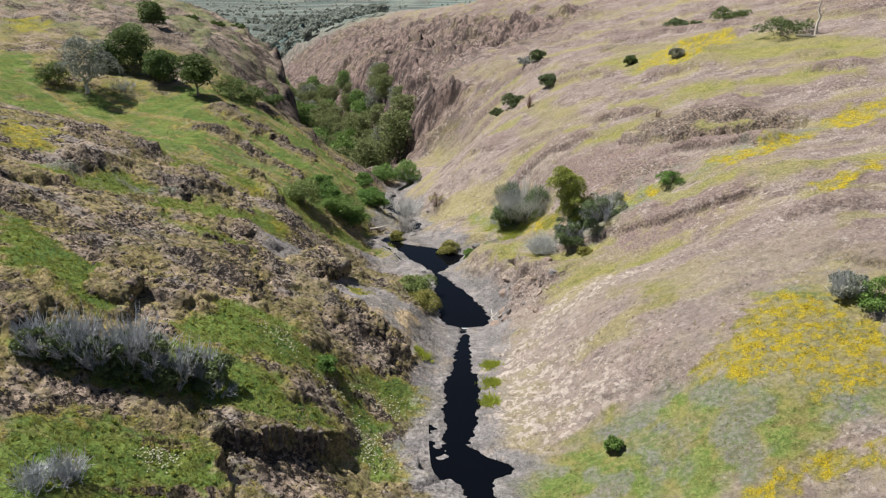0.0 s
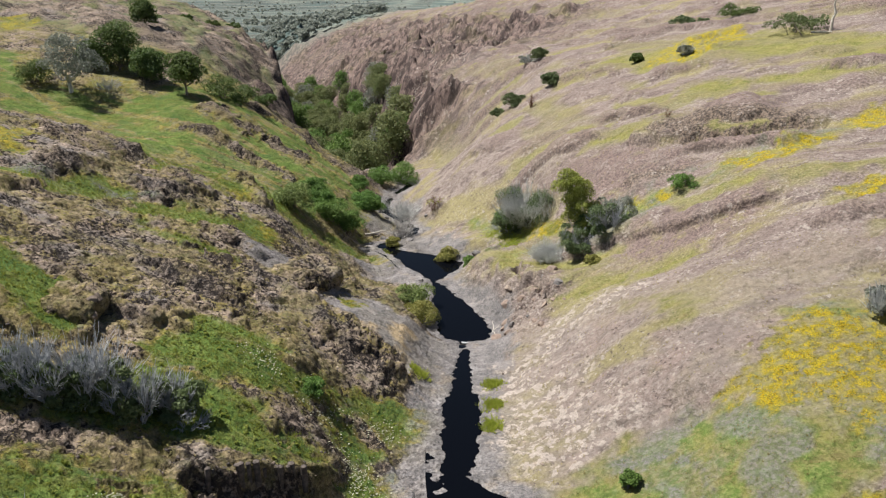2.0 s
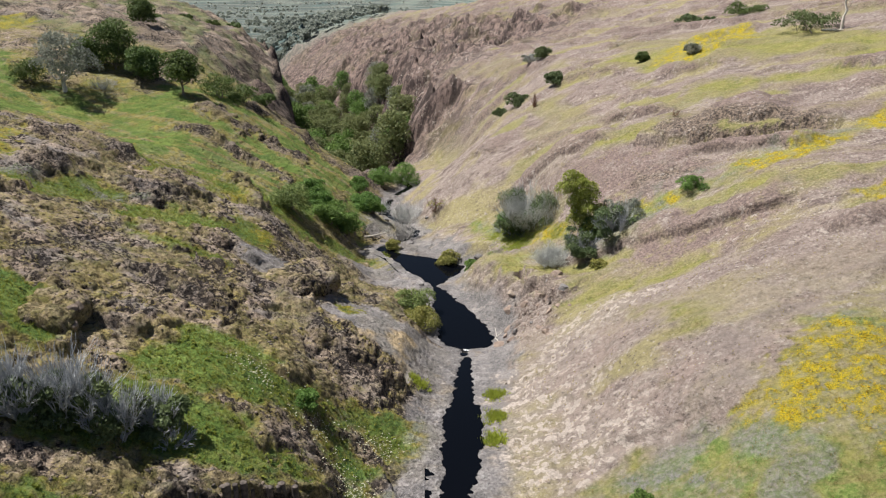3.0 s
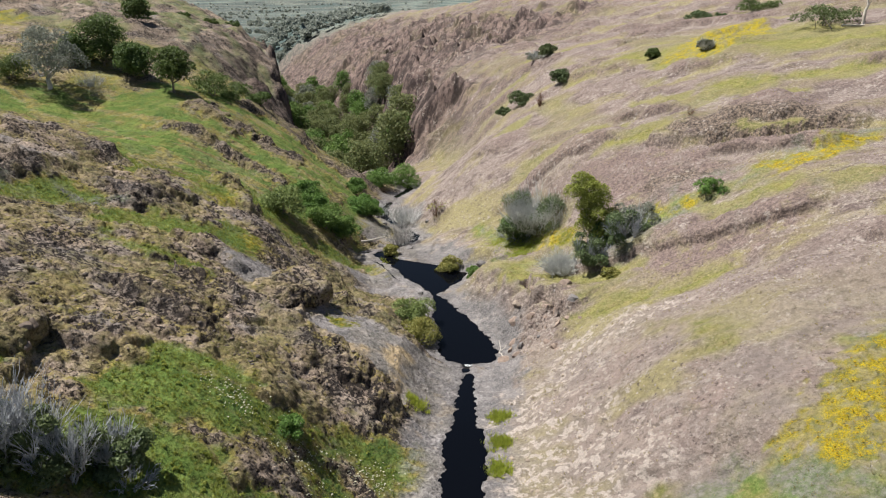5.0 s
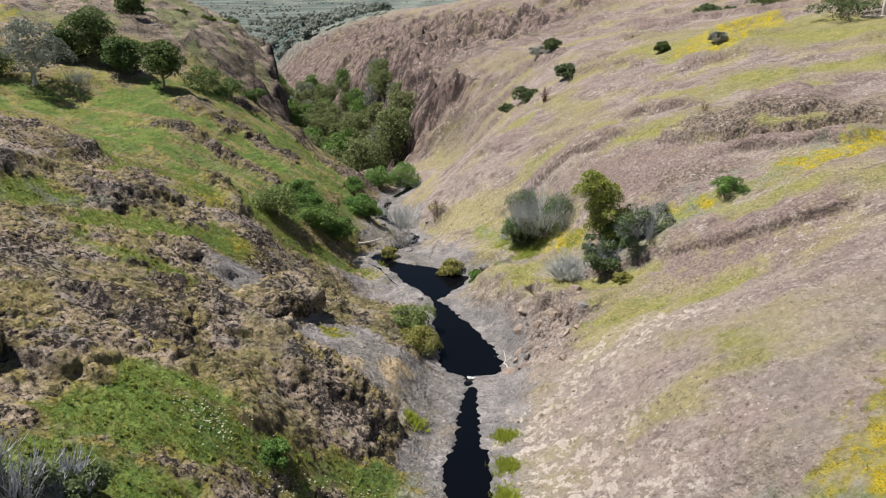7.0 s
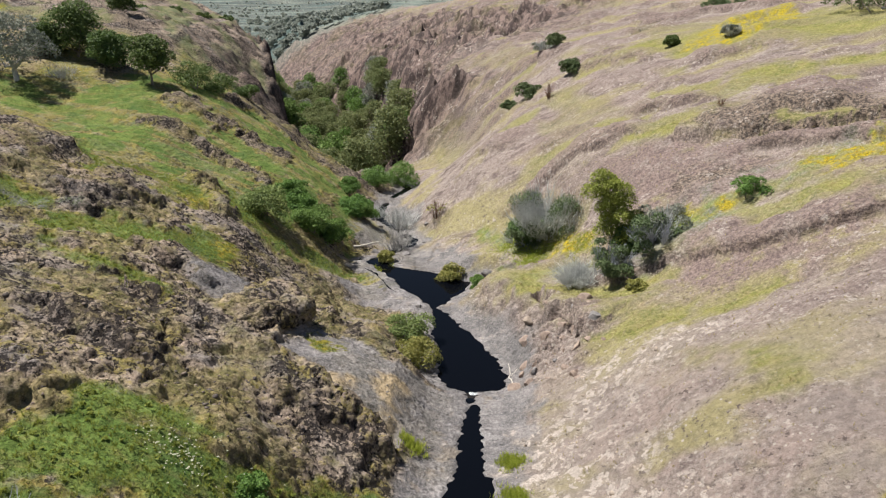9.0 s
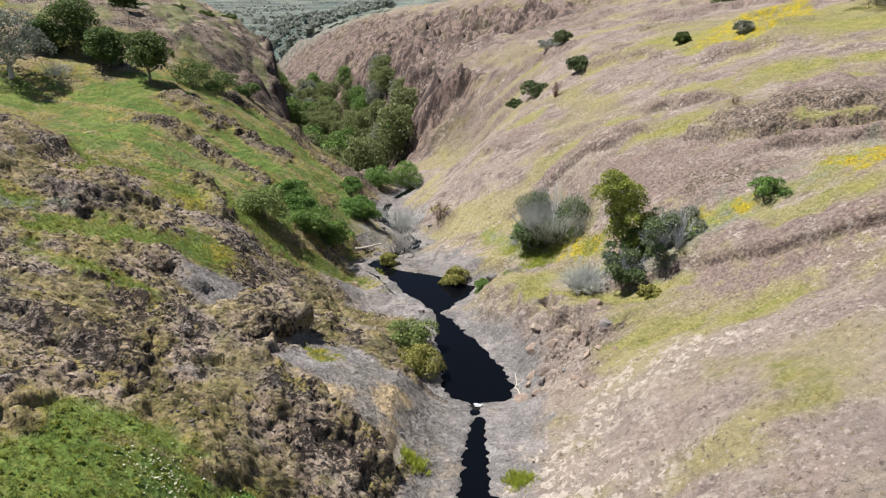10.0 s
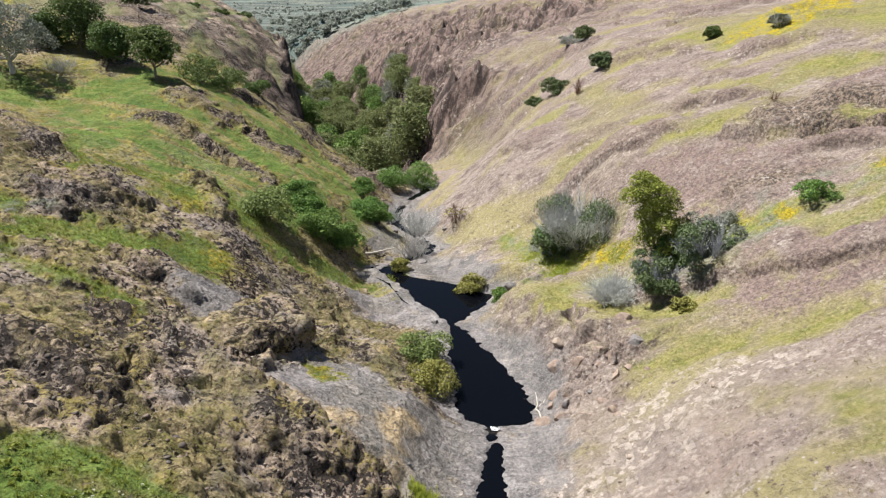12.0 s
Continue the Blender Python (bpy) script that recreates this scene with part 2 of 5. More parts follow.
    # haze painted on the distance: pale grey-green covers the ground's own colours
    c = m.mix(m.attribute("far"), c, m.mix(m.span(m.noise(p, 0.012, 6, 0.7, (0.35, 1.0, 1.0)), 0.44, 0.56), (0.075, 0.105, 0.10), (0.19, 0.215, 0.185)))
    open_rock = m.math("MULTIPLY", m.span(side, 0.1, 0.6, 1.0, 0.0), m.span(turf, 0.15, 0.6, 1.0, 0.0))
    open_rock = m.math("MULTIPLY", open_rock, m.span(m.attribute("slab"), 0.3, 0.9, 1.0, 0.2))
    felt = m.math("MULTIPLY", m.span(m.noise(p, 0.24, 6, 0.65), 0.46, 0.58), m.attribute("moss"))
    felt = m.math("MULTIPLY", felt, open_rock)
    c = m.mix(m.math("MULTIPLY", felt, 0.72), c, m.mix(m.span(m.noise(p, 1.4, 6, 0.7), 0.42, 0.58), (0.16, 0.15, 0.05), (0.31, 0.25, 0.125)))
    open_rock = m.math("MULTIPLY", open_rock, m.span(felt, 0.1, 0.8, 1.0, 0.35))
    crumb = m.noise(p, 6.5, 4, 0.6)
    c = m.mix(m.math("MULTIPLY", m.math("MULTIPLY", m.span(crumb, 0.55, 0.62), open_rock), 0.38), c, (0.38, 0.31, 0.25))
    # dents in open rock get painted shade once more, over all layers
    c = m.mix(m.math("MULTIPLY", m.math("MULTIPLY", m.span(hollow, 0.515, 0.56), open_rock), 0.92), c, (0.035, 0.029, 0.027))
    grain = m.mix(even, m.span(m.noise(p, 8.0, 8, 0.85), 0.36, 0.64, 0.60, 1.34), m.span(m.noise(p, 3.0, 8, 0.8), 0.36, 0.64, 0.70, 1.04))
    c = m.mix(1.0, c, grain, "MULTIPLY")
    h = m.math("ADD", m.math("MULTIPLY", fine, 0.8), m.math("MULTIPLY", speck, 0.3))
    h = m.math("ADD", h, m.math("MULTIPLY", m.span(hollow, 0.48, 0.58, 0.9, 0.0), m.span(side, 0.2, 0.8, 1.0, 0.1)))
    lumps = m.math("SUBTRACT", 0.6, m.voronoi(warp, 5.0))
    n = m.bump(h, 0.8, 0.15)
    n = m.bump(m.math("MULTIPLY", lumps, m.math("MULTIPLY", m.span(side, 0.2, 0.8, 1.0, 0.1), m.span(m.math("MAXIMUM", turf, m.attribute("slab")), 0.2, 0.7, 1.0, 0.0))), 0.4, 0.10, n)
    n = m.bump(m.noise(p, 2.0, 4, 0.6), 0.5, 0.35, n)
    return m.finish(c, 0.93, n, 0.12)


def leaf_material(name, a, b, translucent=0.25):
    m = Nodes(name)
    r = m.island()
    c = m.mix(r, a, b)
    c = m.mix(m.math("MULTIPLY", m.own(), 0.2), c, (0.17, 0.16, 0.05))
    m.finish(c, 0.6, None, 0.25)
    t = m.tree.nodes.new("ShaderNodeBsdfTranslucent")
    m.plug(t.inputs["Color"], c)
    x = m.tree.nodes.new("ShaderNodeMixShader")
    x.inputs[0].default_value = translucent
    out = m.tree.nodes["Material Output"]
    m.tree.links.new(m.shader.outputs[0], x.inputs[1])
    m.tree.links.new(t.outputs[0], x.inputs[2])
    m.tree.links.new(x.outputs[0], out.inputs[0])
    return m.mat


def bark_material(name, a, b):
    m = Nodes(name)
    p = m.place()
    f = m.noise(p, 9.0, 5, 0.7, (1, 1, 0.25))
    return m.finish(m.mix(m.span(f, 0.35, 0.65), a, b), 0.9, m.bump(f, 0.7, 0.03), 0.1)


def stone_material(name, a, b):
    m = Nodes(name)
    p = m.world_place()
    f = m.noise(p, 5.0, 6, 0.7)
    c = m.mix(m.span(f, 0.35, 0.65), a, b)
    c = m.mix(m.math("MULTIPLY", m.island(), 0.5), c, tuple(0.55 * v for v in a))
    return m.finish(c, 0.9, m.bump(f, 0.6, 0.05), 0.2)


def water_material():
    m = Nodes("creek_water")
    p = m.world_place()
    ripple = m.noise(p, 2.2, 3, 0.5)
    m.finish((0.002, 0.0025, 0.004), 0.03, m.bump(ripple, 0.06, 0.02), 0.06)
    m.shader.inputs["IOR"].default_value = 1.33
    return m.mat


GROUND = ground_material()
WATER = water_material()
OAK_LEAF = leaf_material("oak_leaves", (0.0465, 0.0853, 0.0248), (0.132, 0.194, 0.0543))
BUSH_LEAF = leaf_material("bush_leaves", (0.06, 0.138, 0.03), (0.175, 0.295, 0.066))
WILLOW_LEAF = leaf_material("willow_leaves", (0.093, 0.155, 0.0465), (0.264, 0.326, 0.109))
OLIVE_LEAF = leaf_material("olive_leaves", (0.155, 0.171, 0.0388), (0.341, 0.31, 0.093))
GREY_LEAF = leaf_material("grey_leaves", (0.15, 0.17, 0.135), (0.27, 0.29, 0.25))
FIR_LEAF = leaf_material("conifer_leaves", (0.15, 0.19, 0.03), (0.34, 0.37, 0.08), 0.35)
GORGE_LEAF = leaf_material("gorge_leaves", (0.095, 0.13, 0.05), (0.23, 0.255, 0.108), 0.35)
FORB_LEAF = leaf_material("forb_leaves", (0.14, 0.185, 0.027), (0.29, 0.32, 0.06), 0.4)
SHRUB_LEAF = leaf_material("shrub_leaves", (0.055, 0.09, 0.035), (0.15, 0.20, 0.09))
# leaves of far trees, lightened and greyed to stand for haze
HAZE_LEAF = leaf_material("hazed_leaves", (0.21, 0.24, 0.215), (0.36, 0.39, 0.355), 0.4)
STRAW = leaf_material("straw_blades", (0.25, 0.21, 0.07), (0.42, 0.34, 0.16))
GOLD = leaf_material("golden_petals", (0.42, 0.25, 0.006), (0.60, 0.40, 0.012), 0.15)
CREAM = leaf_material("cream_petals", (0.55, 0.55, 0.40), (0.75, 0.74, 0.62), 0.15)
BARK = bark_material("bark", (0.10, 0.085, 0.07), (0.25, 0.22, 0.19))
GREY_BARK = bark_material("grey_bark", (0.32, 0.31, 0.30), (0.55, 0.53, 0.51))
SILVER_BARK = bark_material("silver_bark", (0.27, 0.285, 0.31), (0.47, 0.485, 0.51))
PALE_TWIG = bark_material("pale_twigs", (0.42, 0.43, 0.42), (0.66, 0.67, 0.65))
BLEACHED = bark_material("bleached_wood", (0.42, 0.38, 0.33), (0.62, 0.58, 0.52))
RUST_TWIG = bark_material("rusty_twigs", (0.10, 0.055, 0.035), (0.22, 0.12, 0.08))
PALE_STONE = stone_material("pale_stone", (0.29, 0.235, 0.19), (0.43, 0.36, 0.295))
SEDGE_LEAF = leaf_material("sedge_blades", (0.28, 0.35, 0.045), (0.46, 0.50, 0.09), 0.5)
CLOD = stone_material("buff_rubble", (0.15, 0.118, 0.098), (0.32, 0.255, 0.205))
DARK_STONE = stone_material("dark_rubble", (0.07, 0.06, 0.055), (0.19, 0.16, 0.14))
BLOCK_STONE = stone_material("block_stone", (0.24, 0.18, 0.15), (0.43, 0.34, 0.275))
GREY_STONE = stone_material("grey_stone", (0.15, 0.14, 0.14), (0.30, 0.28, 0.27))

# ---- terrain ----
# plan of the valley: the line of the creek, and ground heights across it, station by station
STATION = np.array([-20, 14, 22, 30, 38, 46, 55, 65, 76, 88, 102, 118, 140, 170, 210, 260, 340, 500.0])
ACROSS = np.array([-70, -45, -30, -20, -13, -8, -4, 0, 4, 8, 13, 20, 30, 45, 70.0])
LINE_Y = [-20, 20, 46, 62, 80, 95, 106, 118, 140, 170, 210, 260, 340, 500, 900]
LINE_X = [4, 3.2, 2.2, -1.5, -6, -8, -11, -15, -20, -29, -43, -62, -95, -160, -300]


def hermite(knots, v):
    """Weights of a smooth curve through values at the knots, one row for each v."""
    n, v = len(knots), np.clip(v, knots[0], knots[-1])
    i = np.clip(np.searchsorted(knots, v, side="right") - 1, 0, n - 2)
    h = knots[i + 1] - knots[i]
    s = (v - knots[i]) / h
    h00, h10 = (1 + 2 * s) * (1 - s) ** 2, s * (1 - s) ** 2
    h01, h11 = s * s * (3 - 2 * s), s * s * (s - 1)
    w = np.zeros((len(v), n))
    r = np.arange(len(v))
    w[r, i] += h00
    w[r, i + 1] += h01
    for j, c in ((i, h10 * h), (i + 1, h11 * h)):
        a, b = np.maximum(j - 1, 0), np.minimum(j + 1, n - 1)
        g = c / (knots[b] - knots[a])
        np.add.at(w, (r, b), g)
        np.add.at(w, (r, a), -g)
    return w


def creek_line(y):
    return np.interp(y, LINE_Y, LINE_X)

LEFT_NEAR = np.array([
    [19.6, 14.6, 11.5, 9.3, 7.5, 5.8, 3.9],
    [18.4, 14.8, 12.4, 10.2, 7.7, 5, 3.2],
    [18.1, 14.9, 12.6, 10.5, 7.7, 4.8, 2.9],
    [18.2, 14.8, 12.6, 10.7, 7.6, 5.7, 1.4],
    [18.2, 14.9, 12.3, 9.6, 7.2, 4.8, 2.4],
    [18.1, 14.8, 12.2, 8.5, 5.8, 3.6, 2.8],
    [17.8, 14.3, 12.5, 8.8, 5.9, 1.7, 0.4],
    [17.6, 13.5, 10.1, 7.7, 5.9, 2.9, -0.7],
    [17.2, 13.6, 9.4, 9, 6.2, 4.3, 1.6],
])
LEFT_FAR = np.array([
    [17.1, 14.6, 12.5, 10.1, 6.3, 3.1, 1.2],
    [17.1, 15.5, 13.7, 9.5, 4.8, 0.8, -1.2],
    [17.4, 16.2, 13.8, 8.6, 2.8, -2.2, -7.2],
    [19.5, 17.2, 14.3, 8.4, 0.5, -10, -13],
    [19, 16.5, 14.2, 10.4, 2, -14, -16.5],
    [21, 17.5, 14.4, 11.5, 3.5, -14, -17],
    [22, 19.5, 16.4, 10, 1.9, -9, -14.8],
    [18, 13, 6, -1, -6.6, -13.6, -16.2],
    [-8, -12.6, -16.4, -19.7, -21.8, -21.6, -19.5],
])
RIGHT_NEAR = np.array([
    [1.5, -0.2, -1.4, -1.8, -1, 1.1, 4.8, 11.1],
    [1.6, 1.1, 1.5, 2.6, 4.6, 7.4, 11.4, 18.1],
    [1.6, 1.3, 2.2, 3.8, 5.9, 8.9, 13, 19.7],
    [1.2, 1.6, 3.5, 6.7, 7.5, 10.4, 14.4, 21],
    [1.1, 1.7, 4.9, 7.5, 9.5, 11.8, 15.6, 22],
    [0.1, 1.6, 4.1, 6.5, 10.7, 12.7, 16.4, 22.8],
    [0.1, 2.5, 2.9, 6.8, 10.4, 12.9, 17.1, 23.5],
    [-0.4, 1.1, 2.9, 8.1, 11.7, 14.2, 17.8, 23.8],
    [-0.6, 1.6, 4.8, 7.9, 11.3, 15.2, 18.4, 23.9],
])
RIGHT_FAR = np.array([
    [-1, 1.4, 4.4, 8.8, 12.7, 15.8, 18.8, 23.9],
    [-1.6, -0.9, 0.6, 6.9, 13, 15.7, 18.5, 23.8],
    [-7, -3, 3.5, 8.5, 12.5, 14.8, 17.9, 23.8],
    [-13.5, -10.5, 1.5, 7.5, 11.5, 13.1, 17, 23.7],
    [-16.5, -15, -5, 5, 10, 10.1, 15.5, 23.4],
    [-17, -16.5, -13, -2, 6, 6, 13.4, 22.4],
    [-16.5, -15.3, -14.7, -10, -3.8, 2.6, 11.2, 20.7],
    [-16, -15.9, -15.2, -11, -5.3, 1.2, 8, 16],
    [-16.3, -16.4, -15.2, -11.7, -5.7, 1.5, 4, 10],
])
HEIGHTS = np.hstack((np.vstack((LEFT_NEAR, LEFT_FAR)), np.vstack((RIGHT_NEAR, RIGHT_FAR))))

# the water's edges, station by station, and its level
WATER_Y = [20, 26, 27.4, 28.3, 29.3, 30.1, 32.9, 35.5, 37.3, 39.3, 42, 45, 46.8, 47.2, 48.7, 50.8, 53.1, 55.5, 57.7, 59.5, 60.9, 62.4, 63.9, 65.2, 66.4, 68, 70.5, 72, 74, 78.7, 81, 85.8, 90, 95, 100, 106, 125]
WATER_L = [3.3, 3.3, 2.75, 2.44, 2.3, 2.19, 1.94, 1.82, 1.57, 2.06, 2.08, 2.18, 2.16, 1.06, 0.4, 0.15, -0.11, -0.4, -0.63, -1.72, -2.97, -3.64, -4.43, -5.63, -6.22, -5.6, -4.9, -4.3, -4, -6.6, -8, -8.2, -7.9, -6.8, -8.6, -12.3, -17.5]
WATER_R = [4.8, 4.7, 4.74, 5.81, 4.42, 3.53, 3.81, 3.87, 3.76, 3.45, 3.24, 2.92, 2.86, 4.4, 4.22, 3.66, 2.63, 1.34, -0.03, 0.88, 1.67, 1.79, 0.11, -3.58, -4.76, -4.6, -4.0, -3.1, -2.9, -5.6, -6.9, -7.2, -7.0, -5.7, -8.1, -11.9, -16.5]
LEVEL_Y = [-70, 20, 30, 39, 45.6, 46.7, 67, 70, 80, 95, 106, 110, 125]
LEVEL_Z = [4.6, 1.7, 1.25, 0.8, 0.4, 0.0, 0.0, -0.5, -0.8, -1.3, -1.6, -3.6, -11]

# plan outlines of what covers the ground, and the lines of the rock ledges with their heights
GRASS_A = [
    [(-11.4, 18.8), (-10.7, 20.9), (-9.1, 21.5), (-7.1, 21.7), (-5.9, 22.6), (-5.2, 22), (-4.7, 19.9), (-6.4, 17), (-10, 14), (-14, 15)],
    [(-13.7, 23), (-12.5, 22.9), (-9.8, 23.3), (-8.2, 24.4), (-6, 24.5), (-4.5, 25.4), (-3.4, 26.2), (-2.5, 26.6), (-2.4, 28.4), (-3.3, 28.1), (-4.2, 27.8), (-5.3, 28.4), (-6.7, 28.2), (-7.7, 28.1), (-9.5, 27.7), (-11.9, 25.4)],
    [(-20.8, 34.7), (-19.0, 34.5), (-16.2, 32.0), (-15.2, 32.0), (-13.2, 30.7), (-11.9, 28.7), (-12.1, 27.7), (-13.5, 27.4), (-15.2, 28.0), (-16.7, 28.0)],
]
GRASS_B = [
    [(-9.9, 28.3), (-9.8, 30.5), (-8.1, 32.6), (-6.5, 32.6), (-4.9, 32.6), (-2.9, 34.1), (-1.1, 35.3), (1.3, 36), (1.5, 33.4), (-0.4, 32.6), (-1.7, 33.6), (-3.1, 31.9), (-4.3, 30.1), (-5.6, 29.2), (-6.9, 28.6), (-8.7, 28.1)],
    [(-2.2, 27.1), (-1.7, 29.8), (-0.3, 29.5), (1, 27.2), (0.4, 26), (-1.2, 27)],
    [(-3.3, 31.7), (-2.2, 32.9), (-0.5, 30.9), (-1.1, 29.8), (-2.4, 29.7)],
    [(-16.1, 43.6), (-15.1, 43.6), (-13.4, 43.3), (-11.9, 43.6), (-10, 42.5), (-10, 41.5), (-12.4, 42.2), (-14.6, 42.8), (-15.8, 42.8)],
    [(-9.2, 32.7), (-8.9, 33.5), (-7.9, 33.5), (-7.2, 34), (-6.1, 33.7), (-5.2, 33), (-6.2, 32.2), (-8.1, 31)],
]
GRASS_E = [
    [(-18.7, 47), (-17.3, 50), (-15.6, 50), (-13.7, 50.3), (-13.6, 53.7), (-12.5, 53.9), (-11.1, 51.9), (-10.4, 50.5), (-11.2, 49.3), (-12.5, 49.4), (-14.2, 47.8), (-16.8, 47.9), (-16.3, 43.6)],
    [(-11.8, 57.7), (-10.3, 61.3), (-8.1, 63.5), (-4.9, 64), (-3.5, 61.6), (-6.4, 63.2), (-8, 60), (-9.6, 58.5), (-10.7, 57.2)],
    [(-25, 44), (-24.4, 46.2), (-21.5, 49.4), (-19, 49.6), (-19.5, 47.4), (-22, 44.4)],
]
LAWN = [
    [(-41.9, 82.2), (-34.3, 82.9), (-30.9, 91.5), (-27.4, 100), (-23.4, 106.8), (-14.4, 90.7), (-10.4, 84.7), (-7.5, 79.3), (-7.9, 69.5), (-10, 62.4), (-12, 57.3), (-13, 57.6), (-14.3, 55.4), (-16, 56.1), (-18.3, 57.5), (-21.1, 56.4), (-23, 59.2), (-32.1, 71.4), (-35.2, 71.7)],
    [(-55.9, 91.4), (-51.9, 91.7), (-43, 78.9), (-34.4, 83.1), (-28.7, 78.1), (-30.5, 73.4), (-37.2, 72.2), (-44, 65.7)],
]
# bare rock that breaks through the turf, in strips along the flows
OUTCROP_A = [
    [(-27.2, 75.6), (-23.8, 75), (-21.7, 74.2), (-18.8, 73.3), (-17.1, 73.1), (-13.7, 70.5), (-14, 68.7), (-16.4, 70), (-19, 71.4), (-22.5, 72), (-26.1, 74.1)],
    [(-27.2, 80.7), (-27.2, 85.2), (-25.5, 86.1), (-22.9, 82.5), (-21.4, 83.8), (-20.9, 80.9), (-21.2, 78), (-23.2, 80.3), (-25.2, 79.4)],
    [(-20.8, 81.4), (-19.2, 82.4), (-17, 81.3), (-15.3, 82.2), (-14.4, 79), (-14.5, 75.3), (-16.6, 78.6), (-19.2, 79.3)],
    [(-25.9, 92.6), (-25, 98.3), (-23.1, 101.5), (-20.8, 106.6), (-15.7, 96.3), (-9.7, 92.7), (-7.4, 88.4), (-8.1, 86.2), (-10.9, 84.6), (-13.7, 87.9), (-15.9, 90.2), (-18.8, 91), (-22.4, 93.8), (-24.2, 89.5)],
]
OUTCROP_B = [
    [(-34.9, 71.2), (-33.6, 71.7), (-27.7, 64.5), (-26.1, 63.9), (-22.5, 57.5), (-23, 55.5), (-24, 53.8)],
    [(-21.2, 50.9), (-20.2, 52), (-18.8, 51.9), (-18.1, 55.5), (-16.3, 54.8), (-16.1, 54), (-16.7, 52), (-17.7, 50), (-18.7, 50.4), (-20.5, 50.7)],
    [(-18.7, 66.6), (-15.7, 62.9), (-13.1, 57.8), (-13.4, 57.4), (-14.8, 59), (-16.7, 61.2)],
    [(-11.1, 74.6), (-10.6, 76.4), (-10, 72.9), (-10.7, 70.6)],
    [(-25.2, 46.8), (-24, 48.4), (-22, 50), (-22.4, 47.6), (-23.4, 45.8)],
]
GRASS_C = [
    [(4.7, 27), (7.8, 29.2), (10.4, 30.3), (12.3, 30.1), (14.9, 29), (16.9, 28.1), (18.5, 27.4), (20.3, 27.3), (19.7, 25.8), (16.9, 25.3), (14.6, 24), (13.7, 23.8), (4.7, 26.1)],
    [(10, 47.7), (11.2, 47.2), (13.7, 45.6), (15.9, 45), (15.8, 44.4), (13.6, 44.1), (11.6, 45), (10.3, 45.2), (9.3, 45.9), (7.8, 47.3), (9.4, 46.9)],
    [(1.8, 70), (4.8, 65.6), (7.4, 63), (8.4, 59.3), (6, 60.6), (3.7, 59), (4.8, 62.3), (2.6, 67.2)],
    [(13.7, 55), (16, 54.5), (17.9, 54.5), (19.5, 53.9), (24, 54.6), (28, 56.2), (28, 55), (23.5, 53.2), (19.3, 52.5), (17.6, 52.9), (15.8, 53.2), (13.6, 51.4), (11.7, 52.1)],
]
GRASS_D = [
    [(18.2, 51.7), (28.2, 47), (27.7, 45.8), (22.7, 46.7), (18.4, 49.5)],
    [(11.5, 65.8), (13.5, 64.8), (15.5, 63.8), (18.8, 65), (19.2, 67.4), (16.3, 67.4), (13.4, 65.8), (11.9, 66.7)],
    [(10.8, 89.3), (22, 89.7), (31.8, 87.9), (36, 79), (38.5, 72), (35.6, 64.9), (30.9, 72.6), (23.9, 76.6), (17.5, 83.7)],
    [(20.9, 72.3), (25.5, 69.9), (32, 67.4), (34.3, 62.4), (25, 67.7), (22.2, 67.2), (19.9, 68.2), (16.6, 68.5)],
    [(17.5, 34.4), (22.5, 33), (22.1, 31.8), (20.5, 33.2)],
    [(12.4, 40.3), (13.5, 40.1), (13.9, 38.1), (12.9, 36.6), (12.2, 37.8)],
    [(2.8, 57.4), (6, 58.9), (8.4, 53.8), (10.2, 51.9), (11.7, 51.8), (11.6, 49.1), (9.7, 48.7), (7.2, 51.7), (5.1, 53.9)],
]
BLOOM_A = [
    [(17.7, 34.2), (20.5, 33.2), (21.7, 30.7), (20.4, 27.6), (17.6, 27.6), (17.3, 29.3), (15.7, 28.6), (13.8, 30.3), (15.5, 31.6)],
    [(14.2, 23.6), (15, 24.3), (16.9, 24.5), (19.1, 24.3), (21, 24.4), (21, 24), (19, 24), (16.8, 24.1), (15.6, 23.5), (14.6, 23)],
    [(7.4, 61.6), (9, 59.4), (9.6, 57.6), (8.5, 58.3), (7.4, 59.8)],
    [(19.7, 54.3), (22.4, 54.3), (25.1, 55.2), (26.6, 55), (23.6, 52.7), (20.8, 52.4)],
    [(27.9, 57.4), (33.1, 58.3), (30.7, 54.4), (28.5, 55.6)],
    [(23.3, 44.6), (24.9, 44.8), (27.8, 46.3), (27.3, 45.3), (23.8, 43.2)],
]
BLOOM_B = [
    [(24.6, 92), (31.2, 92.5), (28.9, 82.8), (22.1, 79.1), (19.2, 83.4)],
    [(14.2, 54.9), (15.8, 54.5), (16.3, 53.9), (14.6, 53.6)],
    [(-31.7, 52.5), (-28.6, 51.5), (-28.8, 54.6), (-26.3, 49.3), (-27.4, 46.7)],
    [(-77.7, 129.8), (-68.2, 125.1), (-60.9, 110.4), (-67.6, 113.1)],
    [(-5, 44.6), (-4.4, 45.2), (-3.6, 44.3), (-4.4, 43.9)],
    [(-15.7, 56.8), (-15, 59.4), (-14.7, 56.5)],
    [(-12.4, 53), (-11.6, 53.7), (-10.9, 51.1), (-11.6, 51.3)],
]
MAUVE = [
    [(8.9, 66.1), (11.4, 65), (14.8, 63.2), (17.5, 59.9), (19, 56.4), (16.7, 55.5), (14.5, 55.6), (12.2, 56.9), (10.2, 62.9)],
    [(12.3, 51.2), (13, 51.4), (14.8, 50.1), (18, 48.4), (20, 45.5), (16.8, 45.4), (15.1, 45.8), (13.5, 46.6), (12.6, 47.2)],
]
